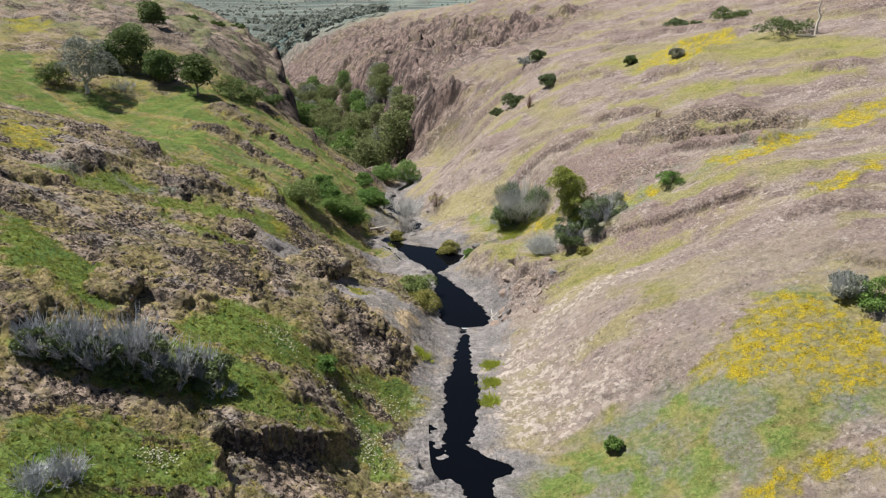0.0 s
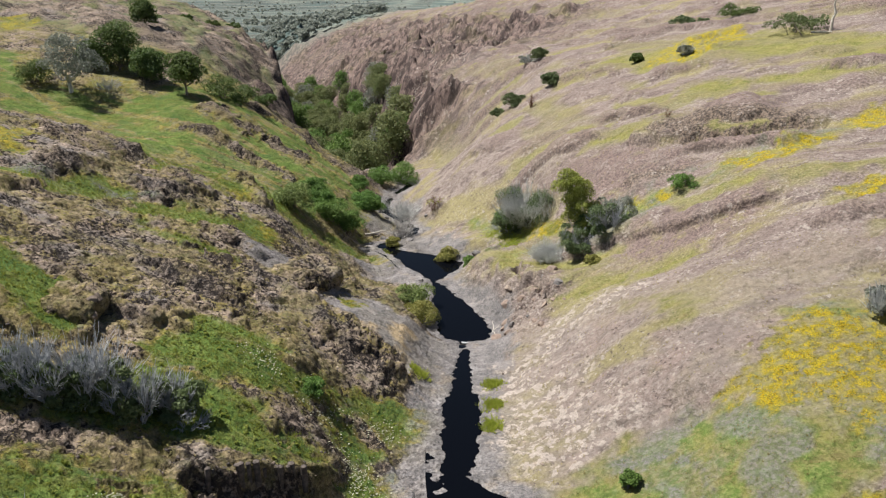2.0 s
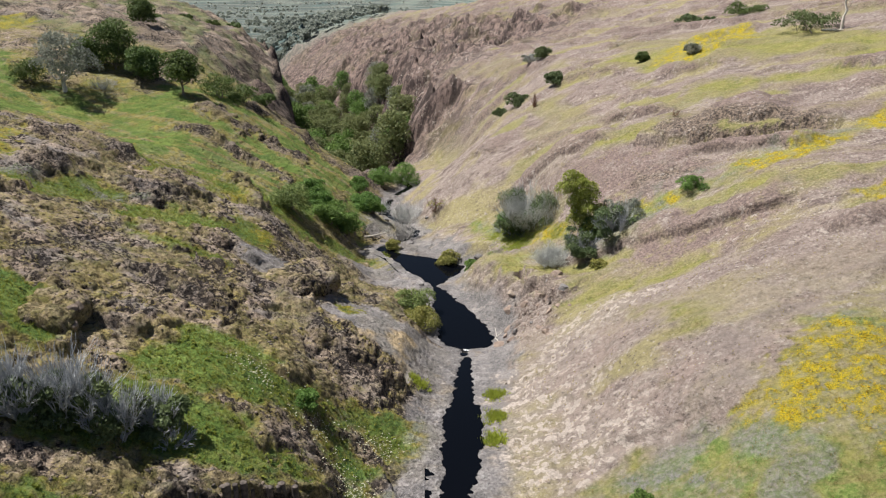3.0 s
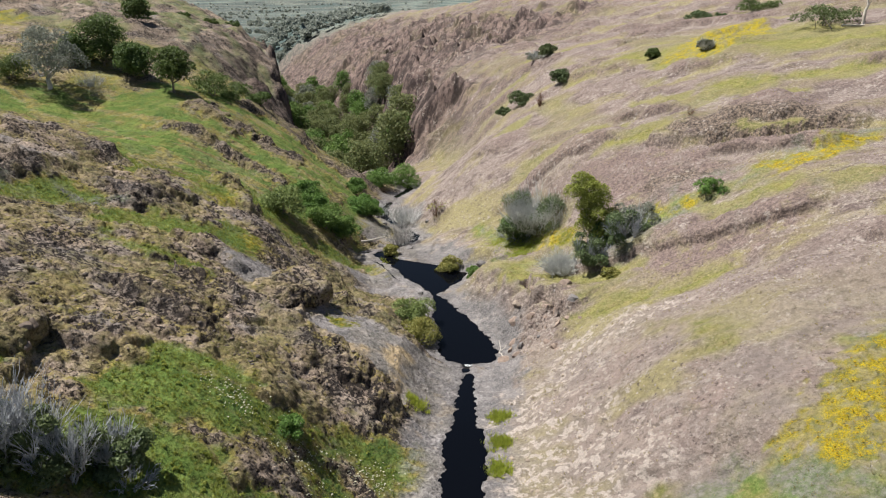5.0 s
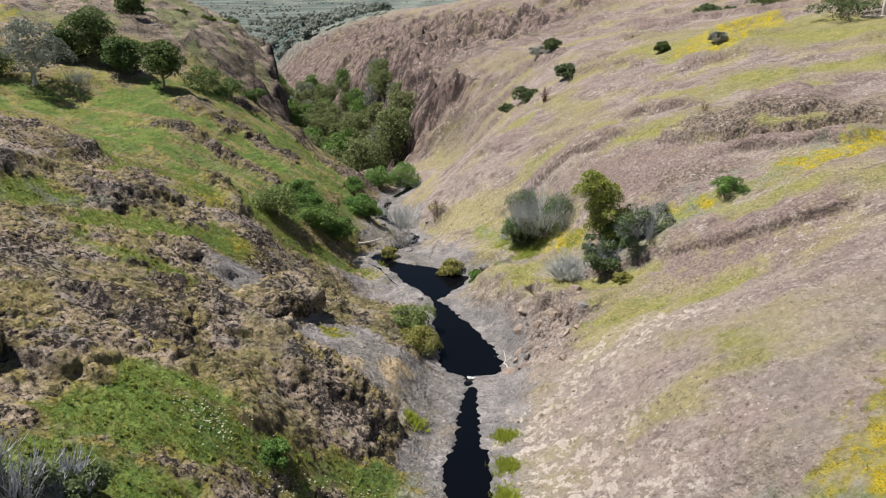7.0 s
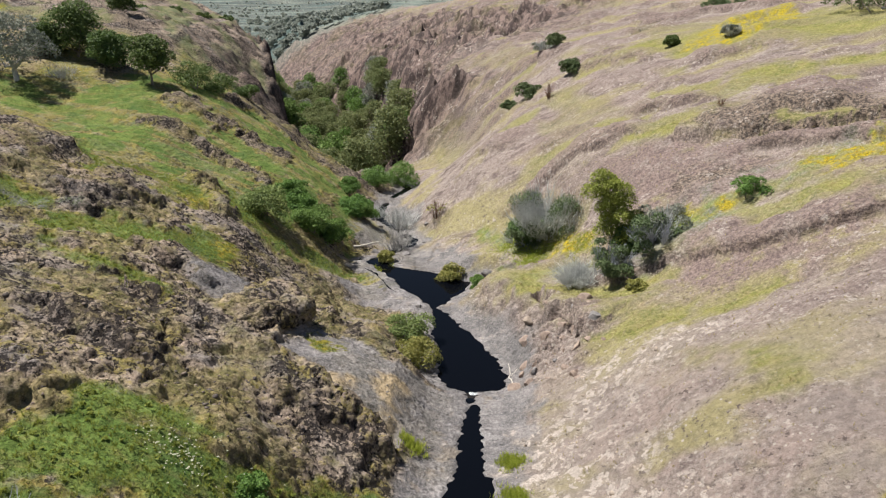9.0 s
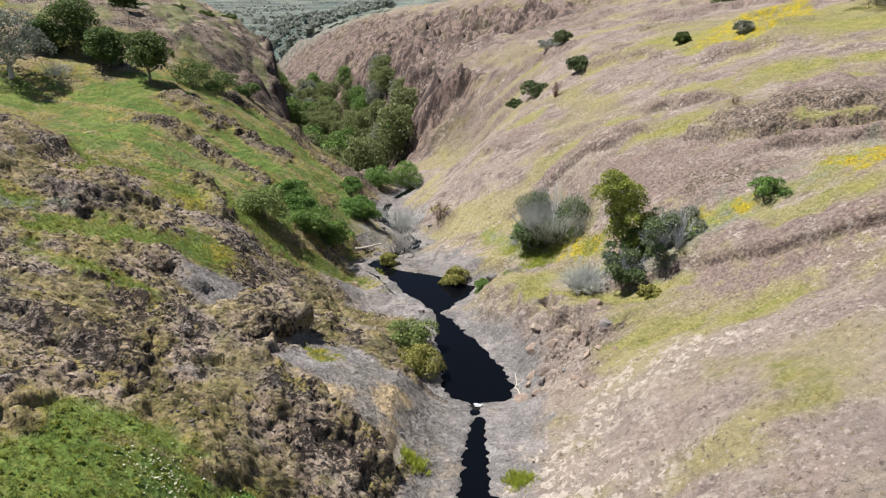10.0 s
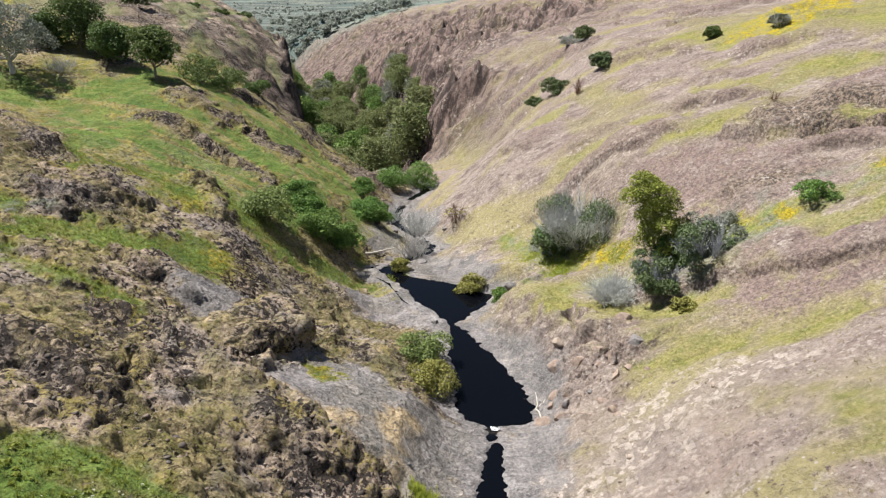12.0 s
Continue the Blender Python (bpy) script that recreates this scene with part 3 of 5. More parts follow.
BUFF = [
    [(-5.7, 42.3), (-4.4, 42.1), (-3.8, 41.7), (-3.8, 39.8), (-4.9, 41.3)],
    [(-2.1, 42.4), (-0.4, 43.9), (-0.5, 42.8), (-1.1, 41.1), (-1.8, 41.9)],
    [(-3.7, 41.2), (-2.5, 41.4), (-2.5, 39.8), (-3.1, 39.7)],
    [(-2.6, 40.2), (-1, 40.3), (-0.8, 39.2), (-1.7, 38.9)],
    [(-6.6, 45.4), (-8.6, 45.2), (-9, 44.2), (-7.4, 42.6), (-6.2, 43.4)],
    [(-3.6, 48.6), (-2.6, 50.6), (-2.2, 49), (-2.8, 47.6)],
]
SLAB_A = [
    [(-6.4, 41.5), (-5.8, 44.1), (-5, 46.1), (-3, 45.9), (-1.5, 45.3), (-0.2, 45.6), (2.1, 47.6), (2.1, 41.9), (1.2, 40.4), (0.2, 39.1), (-1.4, 39.5), (-2.5, 39.6), (-3.7, 39.9), (-5.4, 41.5)],
    [(-11.7, 47), (-11.5, 49.4), (-9.7, 50), (-6.8, 47.8), (-6.6, 46.7), (-6.7, 45.4), (-7.8, 45.4), (-9.3, 45), (-10.6, 45.5)],
    [(-7.6, 61), (-5.2, 63.3), (-1.6, 57.8), (-1.8, 56.3), (-4, 58.2), (-5.6, 58.2), (-6.8, 59)],
    [(-0.4, 58.8), (1.3, 58), (2.3, 55.3), (4.6, 51.7), (5.6, 49.5), (5.3, 48.2), (4.1, 50.2), (2.4, 53.2), (0.8, 55.6)],
]
SLAB_B = [
    [(-5.2, 67.7), (-3.2, 70.9), (0.7, 68), (2, 64.8), (1.3, 63.8), (-1.7, 65)],
    [(0.4, 42.6), (1.8, 43.9), (1.9, 38.7), (1.9, 31.8), (0.7, 30), (2.6, 26.3), (0.9, 25.6), (-0.3, 29.5), (1.1, 35.4)],
    [(2.9, 46.3), (4.5, 47.1), (5.6, 45.3), (5.2, 40.7), (3.2, 40.9)],
    [(-8.8, 72), (-7.1, 79.8), (-4.9, 71.5), (-7.9, 69.7)],
    [(-7.9, 82.7), (-5.6, 85), (-3.2, 80), (-3.4, 75), (-5.6, 76)],
]
DARK_A = [
    [(15.1, 64.7), (18.3, 65.3), (20.5, 63.1), (24.5, 60.7), (26.5, 58.2), (22.8, 57.8), (19.1, 58.8), (17.8, 61.2), (16.1, 62.5)],
    [(-25, 41.4), (-25.2, 47.2), (-22.5, 46.1), (-23, 41.3), (-23.7, 39.4)],
    [(-20.5, 51), (-18.5, 54.2), (-16.3, 55.1), (-17.7, 50.8), (-19.5, 49.4)],
]
DARK_B = [
    [(15.3, 63.7), (18.5, 64.1), (26.6, 58.8), (26.9, 57.3), (22.2, 57.4), (16.8, 61.9)],
    [(13.6, 57), (14.2, 58.9), (18, 56.8), (17, 55.6)],
    [(-15.7, 26.4), (-15.1, 27.7), (-13.2, 26.4), (-13.2, 24.2), (-14, 23.4)],
    [(-5.9, 23.4), (-4.5, 25), (-3.1, 26.8), (-2.1, 26.8), (-2.7, 25.1), (-4.8, 23.1)],
    [(-6.7, 28.1), (-4.5, 28.8), (-1.9, 31.4), (-3.4, 28.4), (-5.3, 27.3)],
    [(-2.6, 32.3), (-0.2, 30.7), (1.8, 27.2), (1.4, 25.7), (-0.3, 29.5), (-2.2, 29.9)],
    [(-15.1, 41.5), (-13.5, 42.3), (-11.2, 41.8), (-11.9, 39.5), (-13.9, 39.7)],
]
SCRUB = [
    [(9.1, 30), (10.2, 29.8), (12.3, 28.4), (12, 25.6), (11, 24.9), (10.8, 26.9), (9.4, 28.6)],
    [(18.7, 26.9), (20.3, 27.2), (19.7, 25.8), (18.6, 25.8)],
    [(16.3, 29), (17.6, 29.9), (17.7, 28.5), (18, 27.5), (17, 27.7)],
    [(12.5, 28.8), (13, 28.6), (13, 27.7), (12.4, 28.2)],
    [(-25.3, 46.8), (-23.5, 47.4), (-23, 45.1), (-24, 44.6)],
    [(-20.8, 48), (-18.5, 50), (-18.4, 47.8), (-19.9, 46.9)],
]
PALE = [
    [(5.9, 40.3), (6.5, 42.6), (7.4, 44.2), (9.5, 44.7), (13.1, 43.9), (12.4, 41.7), (9.9, 41.2), (8.7, 41.2), (7.6, 40.6), (6.8, 39.8)],
    [(4.4, 41.9), (7.3, 40.4), (10.3, 33.7), (11.0, 31.1), (8.9, 30.1), (6.8, 29.8), (5.3, 30.6), (4.4, 34.2)],
    [(8.6, 41.7), (9.9, 40.9), (10.0, 39.3), (9.2, 39.1), (8.6, 40.4)],
]
LEDGES = [
    (1.7, [(-4.6, 20.2), (-5.3, 21.7), (-5.4, 22.9), (-4.4, 24.1), (-2.9, 26), (-2.5, 26)]),
    (0.9, [(-11.5, 28.6), (-12.1, 29.5), (-12.8, 30.8), (-13.6, 31.6)]),
    (0.9, [(-6, 43.4), (-6.3, 46.4), (-6.9, 47.7), (-8.6, 49.2)]),
    (1.2, [(-0.8, 38.9), (-2.8, 39.6), (-4.4, 40.6), (-6.4, 40.4), (-9.2, 41.8), (-11.3, 42)]),
    (0.8, [(-12.8, 58.7), (-16, 62.9)]),
    (0.9, [(-4.2, 48.2), (-6.6, 55.1)]),
    (0.7, [(-24.2, 40.1), (-22.5, 44.7)]),
    (0.6, [(-7.3, 57.5), (-11.1, 58.4), (-13.2, 56.5)]),
    (0.6, [(-22.9, 49.5), (-22.8, 59.4)]),
    (0.5, [(-17.9, 50.4), (-16.2, 54.8)]),
    (0.8, [(-14, 23.5), (-13.2, 25.8)]),
    (0.9, [(6.3, 53.5), (6.5, 51.4), (7.6, 50.2), (7.9, 48.2)]),
    (0.6, [(1.8, 27.2), (-0.2, 31)]),
    (0.8, [(15.2, 63.2), (20.9, 59), (27, 57.5)]),
    (0.6, [(-8, 22.9), (-7.4, 22.3)]),
    (0.5, [(-24.8, 49.5), (-21.9, 51.6)]),
    (0.5, [(-21.9, 73.5), (-17.4, 70.8)]),
    (0.4, [(-33.1, 133.8), (-31.8, 142.9)]),
]
LUSH = GRASS_C[:1] + GRASS_C[2:3] + [
    [(12.3, 30.4), (13.8, 29.9), (14.5, 29), (16.3, 28.7), (17.3, 27.2), (18.8, 27.3), (18.5, 26.3), (16.5, 25.9), (16.3, 26.9), (14.6, 28), (12.3, 28.8)],
    [(4.5, 62), (8, 58.5), (12.5, 55.5), (20, 55.5), (28, 57), (28, 55.5), (20, 53.5), (13, 52), (9, 53), (5, 60)],
    [(17.8, 34.8), (20.1, 34.1), (20.6, 31.9), (22, 31.5), (21.6, 30.3), (19.6, 32.3)],
]


def water_level(y):
    return np.interp(y, LEVEL_Y, LEVEL_Z)


def to_water(x, y):
    """Metres from the water's edge across the valley, negative in the water."""
    wob = 0.16 * fbm(x / 1.3, y / 1.3, 41, 2) + 0.16 * fbm(x / 0.5, y / 0.5, 43, 2) + 0.10 * soft_noise(x / 0.27, y / 0.27, 45)
    l, r = np.interp(y, WATER_Y, WATER_L), np.interp(y, WATER_Y, WATER_R)
    return np.maximum(l - x, x - r) + wob


def broad(x, y):
    """The broad shape of the ground, without its relief."""
    u = x - creek_line(y)
    z = ((hermite(STATION, y) @ HEIGHTS) * hermite(ACROSS, u)).sum(1)
    over = np.maximum(np.abs(u) - 70, 0)
    z = z + 6 * (1 - np.exp(-over / 90)) * smooth(420, 300, y)
    plain = smooth(480, 900, y + np.minimum(over, 600) * 0.3)
    far_hills = 62 * smooth(3000, 4900, y) + 14 * smooth(2600, 4300, y) * fbm(x / 700, y / 700, 8, 3)
    return z * (1 - plain) + (far_hills - 34) * plain


def ground_z(x, y):
    """The ground with its banks and swells, without the rock relief."""
    z = broad(x, y)
    d = to_water(x, y)
    near = y < 118
    level = water_level(y)
    z = z + (np.maximum(z, level + 0.4) - z) * smooth(20, 13, y)
    bank = level + 0.06 + 0.05 * np.maximum(d, 0) + (np.where(y < 20, np.maximum(z, level + 0.4), z) - level - 0.1) * smooth(0.0, 3.2, d)
    z = np.where(near & (d < 3.2), np.where(d > 0, bank, level + np.maximum(d * 0.45, -0.7) + 0.06), z)
    u = x - creek_line(y)
    z = z + 6.5 * smooth(125, 150, y) * smooth(270, 230, y) * (smooth(-11.6, -13.4, u + 1.5 * fbm(x / 9, y / 9, 5, 3)) - smooth(-8, -18, u))
    return z + 0.35 * fbm(x / 7, y / 7, 3, 3) * smooth(0, 4, d)


def inside(x, y, outlines, wander, soft, grow=0.0):
    """1 inside any of the outlines, 0 outside, with a wandering, soft edge."""
    out = np.zeros(len(x))
    for line in outlines:
        v = np.array(line)
        pad = wander + soft + grow + 0.5
        k = np.flatnonzero((x > v[:, 0].min() - pad) & (x < v[:, 0].max() + pad) & (y > v[:, 1].min() - pad) & (y < v[:, 1].max() + pad))
        if not len(k):
            continue
        px, py, dist, odd = x[k], y[k], np.full(len(k), 1e9), np.zeros(len(k), bool)
        for (ax, ay), (bx, by) in zip(v, np.roll(v, -1, 0)):
            ex, ey = bx - ax, by - ay
            s = np.clip(((px - ax) * ex + (py - ay) * ey) / (ex * ex + ey * ey + 1e-9), 0, 1)
            dist = np.minimum(dist, np.hypot(px - ax - s * ex, py - ay - s * ey))
            cross = (ay > py) != (by > py)
            odd ^= cross & (px < ax + (py - ay) / (ey if ey else 1e-9) * ex)
        d = np.where(odd, dist, -dist) + grow + wander * fbm(px / (wander * 2.2), py / (wander * 2.2), 77, 4, 0.65)
        out[k] = np.maximum(out[k], smooth(-soft, soft, d))
    return out


def ledge_rise(x, y):
    """Rock ledges: the ground behind each line stands up and breaks off along it."""
    rise = np.zeros(len(x))
    for height_m, line in LEDGES:
        v = np.array(line)
        k = np.flatnonzero((x > v[:, 0].min() - 6) & (x < v[:, 0].max() + 6) & (y > v[:, 1].min() - 6) & (y < v[:, 1].max() + 6))
        px, py = x[k], y[k]
        px, py = px + 0.5 * fbm(px / 1.3, py / 1.3, 91, 3), py + 0.5 * fbm(px / 1.3, py / 1.3, 95, 3)
        best, signed = np.full(len(k), 1e9), np.zeros(len(k))
        for (ax, ay), (bx, by) in zip(v[:-1], v[1:]):
            ex, ey = bx - ax, by - ay
            n = math.hypot(ex, ey) + 1e-9
            s = ((px - ax) * ex + (py - ay) * ey) / n / n
            over = np.maximum(np.maximum(-s, s - 1), 0) * n
            side = ((px - ax) * ey - (py - ay) * ex) / n
            dist = np.hypot(side, over)
            near = dist < best
            best = np.where(near, dist, best)
            signed = np.where(near, np.where(over > 0.4, 9.0 * over, side), signed)
        behind = smooth(0.12, -0.12, signed) * np.exp(-np.maximum(-signed, 0) / 1.6)
        ahead = -0.75 * smooth(0.02, 0.25, signed) * np.exp(-np.maximum(signed - 0.25, 0) / 0.6) * (signed < 4)
        rise[k] = np.maximum(rise[k], 0.6 * height_m * behind) + height_m * ahead * (rise[k] == 0)
    return rise


def bands(x, y):
    """Low scarps of the tilted flows: how far along each tread a point lies, and how strongly its step shows."""
    across = 0.43 * x + 0.90 * y + 1.6 * fbm(x / 7, y / 7, 151, 4) + 0.45 * fbm(x / 1.6, y / 1.6, 153, 3)
    phase = across / 4.6
    saw = phase - np.floor(phase)
    row = np.floor(phase)
    show = smooth(-0.05, 0.35, soft_noise((0.90 * x - 0.43 * y) / 9 + 31.7 * row, row * 5.3, 155))
    return saw, show * smooth(420, 300, y)


def covers(x, y):
    """What lies on the ground, each as a share from 0 to 1."""
    u, d = x - creek_line(y), to_water(x, y)
    z = ground_z(x, y)
    out = {}
    grass = np.maximum.reduce([inside(x, y, GRASS_A + GRASS_B + GRASS_E, 0.6, 0.5, 0.05), inside(x, y, LAWN, 1.4, 0.9), inside(x, y, GRASS_C, 0.9, 0.7), inside(x, y, GRASS_D, 1.4, 1.2)])
    # beyond the mapped patches grass lies in streaks along the slope
    streaks = smooth(np.where(u < 0, -0.08, 0.10), np.where(u < 0, 0.28, 0.42), fbm((x + 0.5 * y) / 9, (y - 0.4 * x) / 26, 21, 4)) * np.where(u < 0, 0.55, 0.55) * np.maximum(smooth(62, 84, y + np.maximum(-u - 22, 0) * 1.5), smooth(16, 8, y))
    steep = np.hypot(ground_z(x + 0.6, y) - z, ground_z(x, y + 0.6) - z) / 0.6
    cliff = smooth(0.62, 1.05, steep) * smooth(100, 116, y)
    grass = np.maximum(grass, streaks) * (1 - cliff) * (1 - 0.75 * smooth(108, 125, y) * smooth(60, 40, u) * smooth(-12, 0, u))
    # low outcrops break through the turf of the shaded side
    outcrop = smooth(0.16, 0.30, fbm((0.90 * x - 0.43 * y) / 5, (0.43 * x + 0.90 * y) / 1.9, 33, 4)) * smooth(-2, -6, u) * smooth(50, 60, y) * smooth(150, 125, y)
    strips = inside(x, y, OUTCROP_A + OUTCROP_B, 0.7, 0.45)
    outcrop = np.maximum(0.6 * outcrop, strips)
    grass = grass * (1 - 0.95 * outcrop)
    slab = np.maximum.reduce([inside(x, y, SLAB_A + SLAB_B, 0.6, 0.4), smooth(np.where(y > 66, 1.5, 2.2), np.where(y > 66, 0.3, 0.9), d + 0.7 * fbm(x / 2, y / 2, 51, 3)) * smooth(112, 104, y)])
    shelf = smooth(0.02, 0.24, fbm((0.90 * x - 0.43 * y) / 7, (0.43 * x + 0.90 * y) / 2.6, 37, 4)) * smooth(-1, -3, u) * smooth(34, 38, y) * smooth(80, 66, y)
    slab = np.maximum(slab, 0.3 * shelf)
    out["slab"] = np.where(y > 118, 0, slab)
    out["strip"] = strips
    out["buff"] = inside(x, y, BUFF, 0.6, 0.35)
    out["grass"] = grass * (1 - 0.8 * smooth(1.4, 0.5, d)) * (1 - out["slab"] * 0.55)
    out["rim"] = smooth(1.1, 0.15, d + 0.3 * fbm(x / 0.9, y / 0.9, 55, 3)) * smooth(100, 90, y)
    gorge = smooth(112, 150, y + 1.2 * (20 - u)) * smooth(70, 40, u + 10 * fbm(x / 14, y / 14, 65, 3)) * smooth(-16, -10, u)
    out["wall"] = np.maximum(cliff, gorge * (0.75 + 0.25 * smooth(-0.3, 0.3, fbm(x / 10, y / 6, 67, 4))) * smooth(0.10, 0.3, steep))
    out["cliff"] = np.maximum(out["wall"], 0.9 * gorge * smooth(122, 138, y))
    saw, show = bands(x, y)
    scarp = show * smooth(0.0, 0.02, saw) * smooth(0.30, 0.10, saw) * smooth(2.0, 5.0, d) * np.where(u < 0, 0.8, 0.25)
    out["grass"] *= 1 - scarp * 0.9 * smooth(60, 90, y + 2 * u)
    sunny = smooth(5, 12, u) * smooth(38, 52, y + 0.35 * u)
    out["mound"] = sunny * (0.5 + 0.5 * show) * smooth(0.0, 0.06, saw) * smooth(0.85, 0.5, saw) * (1 - cliff)
    out["grass"] = np.maximum(out["grass"] * (1 - 0.5 * out["mound"]), sunny * 0.75 * smooth(0.35, 0.8, show) * smooth(0.55, 0.72, saw) * smooth(1.0, 0.9, saw) * (1 - cliff) * smooth(150, 110, y))
    out["mound"] = np.maximum(out["mound"], inside(x, y, MAUVE, 1.2, 1.0))
    out["dark"] = np.maximum.reduce([inside(x, y, DARK_A + DARK_B, 0.8, 0.5), scarp * (1 - out["cliff"]), 0.85 * outcrop, 0.6 * smooth(-0.05, 0.25, fbm(x / 7, y / 7, 63, 4)) * smooth(95, 112, y) * smooth(330, 280, y) * smooth(-10, -14, u) * smooth(-60, -38, u), smooth(0.15, 0.4, fbm(x / 3.5, y / 3.5, 61, 4)) * 0.35 * smooth(2, -6, u) * smooth(80, 60, y)]) * (1 - 0.7 * grass)
    out["pale"] = inside(x, y, PALE, 1.0, 0.8) * (1 - grass)
    out["scrub"] = inside(x, y, SCRUB, 0.8, 0.7) * (0.35 + 0.65 * smooth(-0.2, 0.15, fbm(x / 1.2, y / 1.2, 89, 3)))
    out["bloom"] = np.maximum(inside(x, y, BLOOM_A, 0.5, 0.4, 0.15), inside(x, y, BLOOM_B, 0.8, 0.6)) * (0.25 + 0.75 * smooth(-0.25, 0.15, fbm(x / 0.7, y / 0.7, 83, 4)))
    out["lush"] = inside(x, y, LUSH, 1.0, 0.9)
    out["scrub"] = np.maximum(out["scrub"], 0.75 * out["lush"] * smooth(0.12, 0.35, fbm(x / 2.6, y / 2.6, 93, 3)) * (1 - out["bloom"]))
    out["grass"] = np.maximum(out["grass"], 0.85 * smooth(0.1, 0.35, out["bloom"]))
    out["bleached"] = smooth(-1.0, 3.0, u - 1.5 * fbm(x / 4, y / 4, 71, 3))
    out["even"] = smooth(52, 40, y + 0.35 * u) * smooth(2, 5, u)
    out["moss"] = smooth(4, -3, u) * smooth(130, 100, y)
    out["dark"] = np.maximum(out["dark"], 0.2 * np.exp(-((x - 6.7) ** 2 / 2.6 + (y - 48.4) ** 2 / 4.0)) * smooth(-0.1, 0.3, fbm(x / 0.7, y / 0.7, 87, 3)))
    # share of the painted haze, rising with distance
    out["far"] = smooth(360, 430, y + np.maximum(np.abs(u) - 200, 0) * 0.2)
    return out


def relief(x, y, c):
    """The roughness of the rock: knobs and clefts on the shaded bank, swells and steps on the sunny one."""
    u, d = x - creek_line(y), to_water(x, y)
    rock = (1 - 0.85 * c["grass"]) * smooth(0.1, 1.6, d)
    left = 1 - c["bleached"]
    wx, wy = x + 0.5 * fbm(x / 2, y / 2, 101, 3), y + 0.5 * fbm(x / 2, y / 2, 105, 3)
    d1, d2, who = worley(wx / 1.5, wy / 1.5, 111)
    e1, e2, who2 = worley(wx / 0.5, wy / 0.5, 121)
    cracked = smooth(-0.15, 0.25, fbm(x / 2.4, y / 2.4, 137, 3))
    knobs = 0.15 * np.maximum(1 - (d1 / 0.8) ** 2, 0) - 0.08 + 0.14 * fbm(x / 0.9, y / 0.9, 139, 3) - 0.12 * cracked * smooth(0.2, 0.0, d2 - d1)
    small = 0.17 * np.maximum(1 - (e1 / 0.72) ** 2, 0) - 0.09 - 0.12 * smooth(0.18, 0.0, e2 - e1) * (0.35 + 0.65 * cracked)
    near = smooth(110, 80, y)
    crag = np.exp(-((x - 6.7) ** 2 / 2.6 + (y - 48.4) ** 2 / 4.0))
    z = rock * near * (0.12 + 0.88 * left) * (1 - 0.9 * c["slab"]) * (0.8 * knobs + 0.95 * small)
    z += near * (1 - left) * rock * (0.10 * fbm(x / 1.2, y / 1.2, 131, 4) + c["pale"] * (0.09 * (0.5 - e1) + 0.07 * (who2 - 0.5)))
    z += near * 0.06 * c["grass"] * fbm(x / 0.5, y / 0.5, 141, 3)
    z += crag * smooth(0.3, 1.2, d) * (0.45 + 1.3 * knobs + 1.0 * small)
    z += c["bloom"] * 0.08 * fbm(x / 0.3, y / 0.3, 145, 2)
    # steps of the tilted lava flows
    saw, show = bands(x, y)
    step = smooth(0.0, 0.10, saw) * (1 - smooth(0.10, 1.0, saw))
    z += show * step * smooth(1.5, 5, d) * (1 - 0.65 * c["grass"]) * np.where(u < 0, 0.55, 0.25) * (1 - c["cliff"])
    z += smooth(5, 12, u) * smooth(38, 52, y + 0.35 * u) * (0.3 + 0.7 * show) * 0.5 * np.sin(math.pi * np.clip(saw / 0.66, 0, 1)) ** 0.7 * (1 - c["cliff"]) * smooth(420, 300, y)
    z += c["slab"] * smooth(0, 0.8, d) * 0.07 * fbm((0.9 * x - 0.43 * y) / 2.2, (0.43 * x + 0.9 * y) / 0.6, 157, 4)
    z += near * c["strip"] * (0.22 + 0.35 * np.maximum(fbm(x / 1.7, y / 1.7, 159, 3), -0.5))
    # ribs and clefts of the gorge walls
    ribs = np.abs(fbm(x / 30 + y / 40, y / 8, 161, 4, 0.6))
    z += c["wall"] ** 2 * (np.where(u > 0, 4.6, 1.6) * (ribs - 0.3) + 1.3 * np.abs(fbm(x / 9, y / 2.4, 163, 3)) + 0.7 * fbm(x / 2.5, y / 2.5, 165, 3))
    z += smooth(104, 125, y) * smooth(500, 380, y) * np.where(u < 0, 1.3, 0.6) * fbm(x / 5, y / 5, 171, 4)
    return z


def stretch(a, b, step):
    return np.arange(a, b, step)


xs = np.concatenate((-np.geomspace(150, 4200, 28)[::-1], stretch(-148, -60, 1.5), stretch(-60, -30, 0.4), stretch(-30, -22, 0.2), stretch(-22, 6, 0.095), stretch(6, 26, 0.18), stretch(26, 60, 0.5), stretch(60, 149, 1.6), np.geomspace(150, 3200, 26)))
ys = np.concatenate((stretch(-70, 0, 1.4), stretch(0, 12, 0.6), stretch(12, 18, 0.3), stretch(18, 52, 0.1), stretch(52, 56, 0.14), stretch(56, 72, 0.18), stretch(72, 116, 0.38), stretch(116, 290, 0.8), stretch(300, 520, 4), np.geomspace(520, 4900, 40)))
gx, gy = (a.ravel() for a in np.meshgrid(xs, ys))
cover = covers(gx, gy)
base_z, rough = ground_z(gx, gy), relief(gx, gy, cover)
nx, ny = len(xs), len(ys)
fall_y, fall_x = np.gradient(base_z.reshape(ny, nx), ys, xs)
fall_x, fall_y = np.clip(fall_x.ravel(), -1, 1), np.clip(fall_y.ravel(), -1, 1)
upright = 1 / np.sqrt(1 + fall_x ** 2 + fall_y ** 2)
lean = np.where((gy > 14) & (gy < 84) & (np.abs(gx) < 40), rough * upright, 0)
gz = base_z + ledge_rise(gx, gy) + np.where(lean != 0, lean * upright, rough)
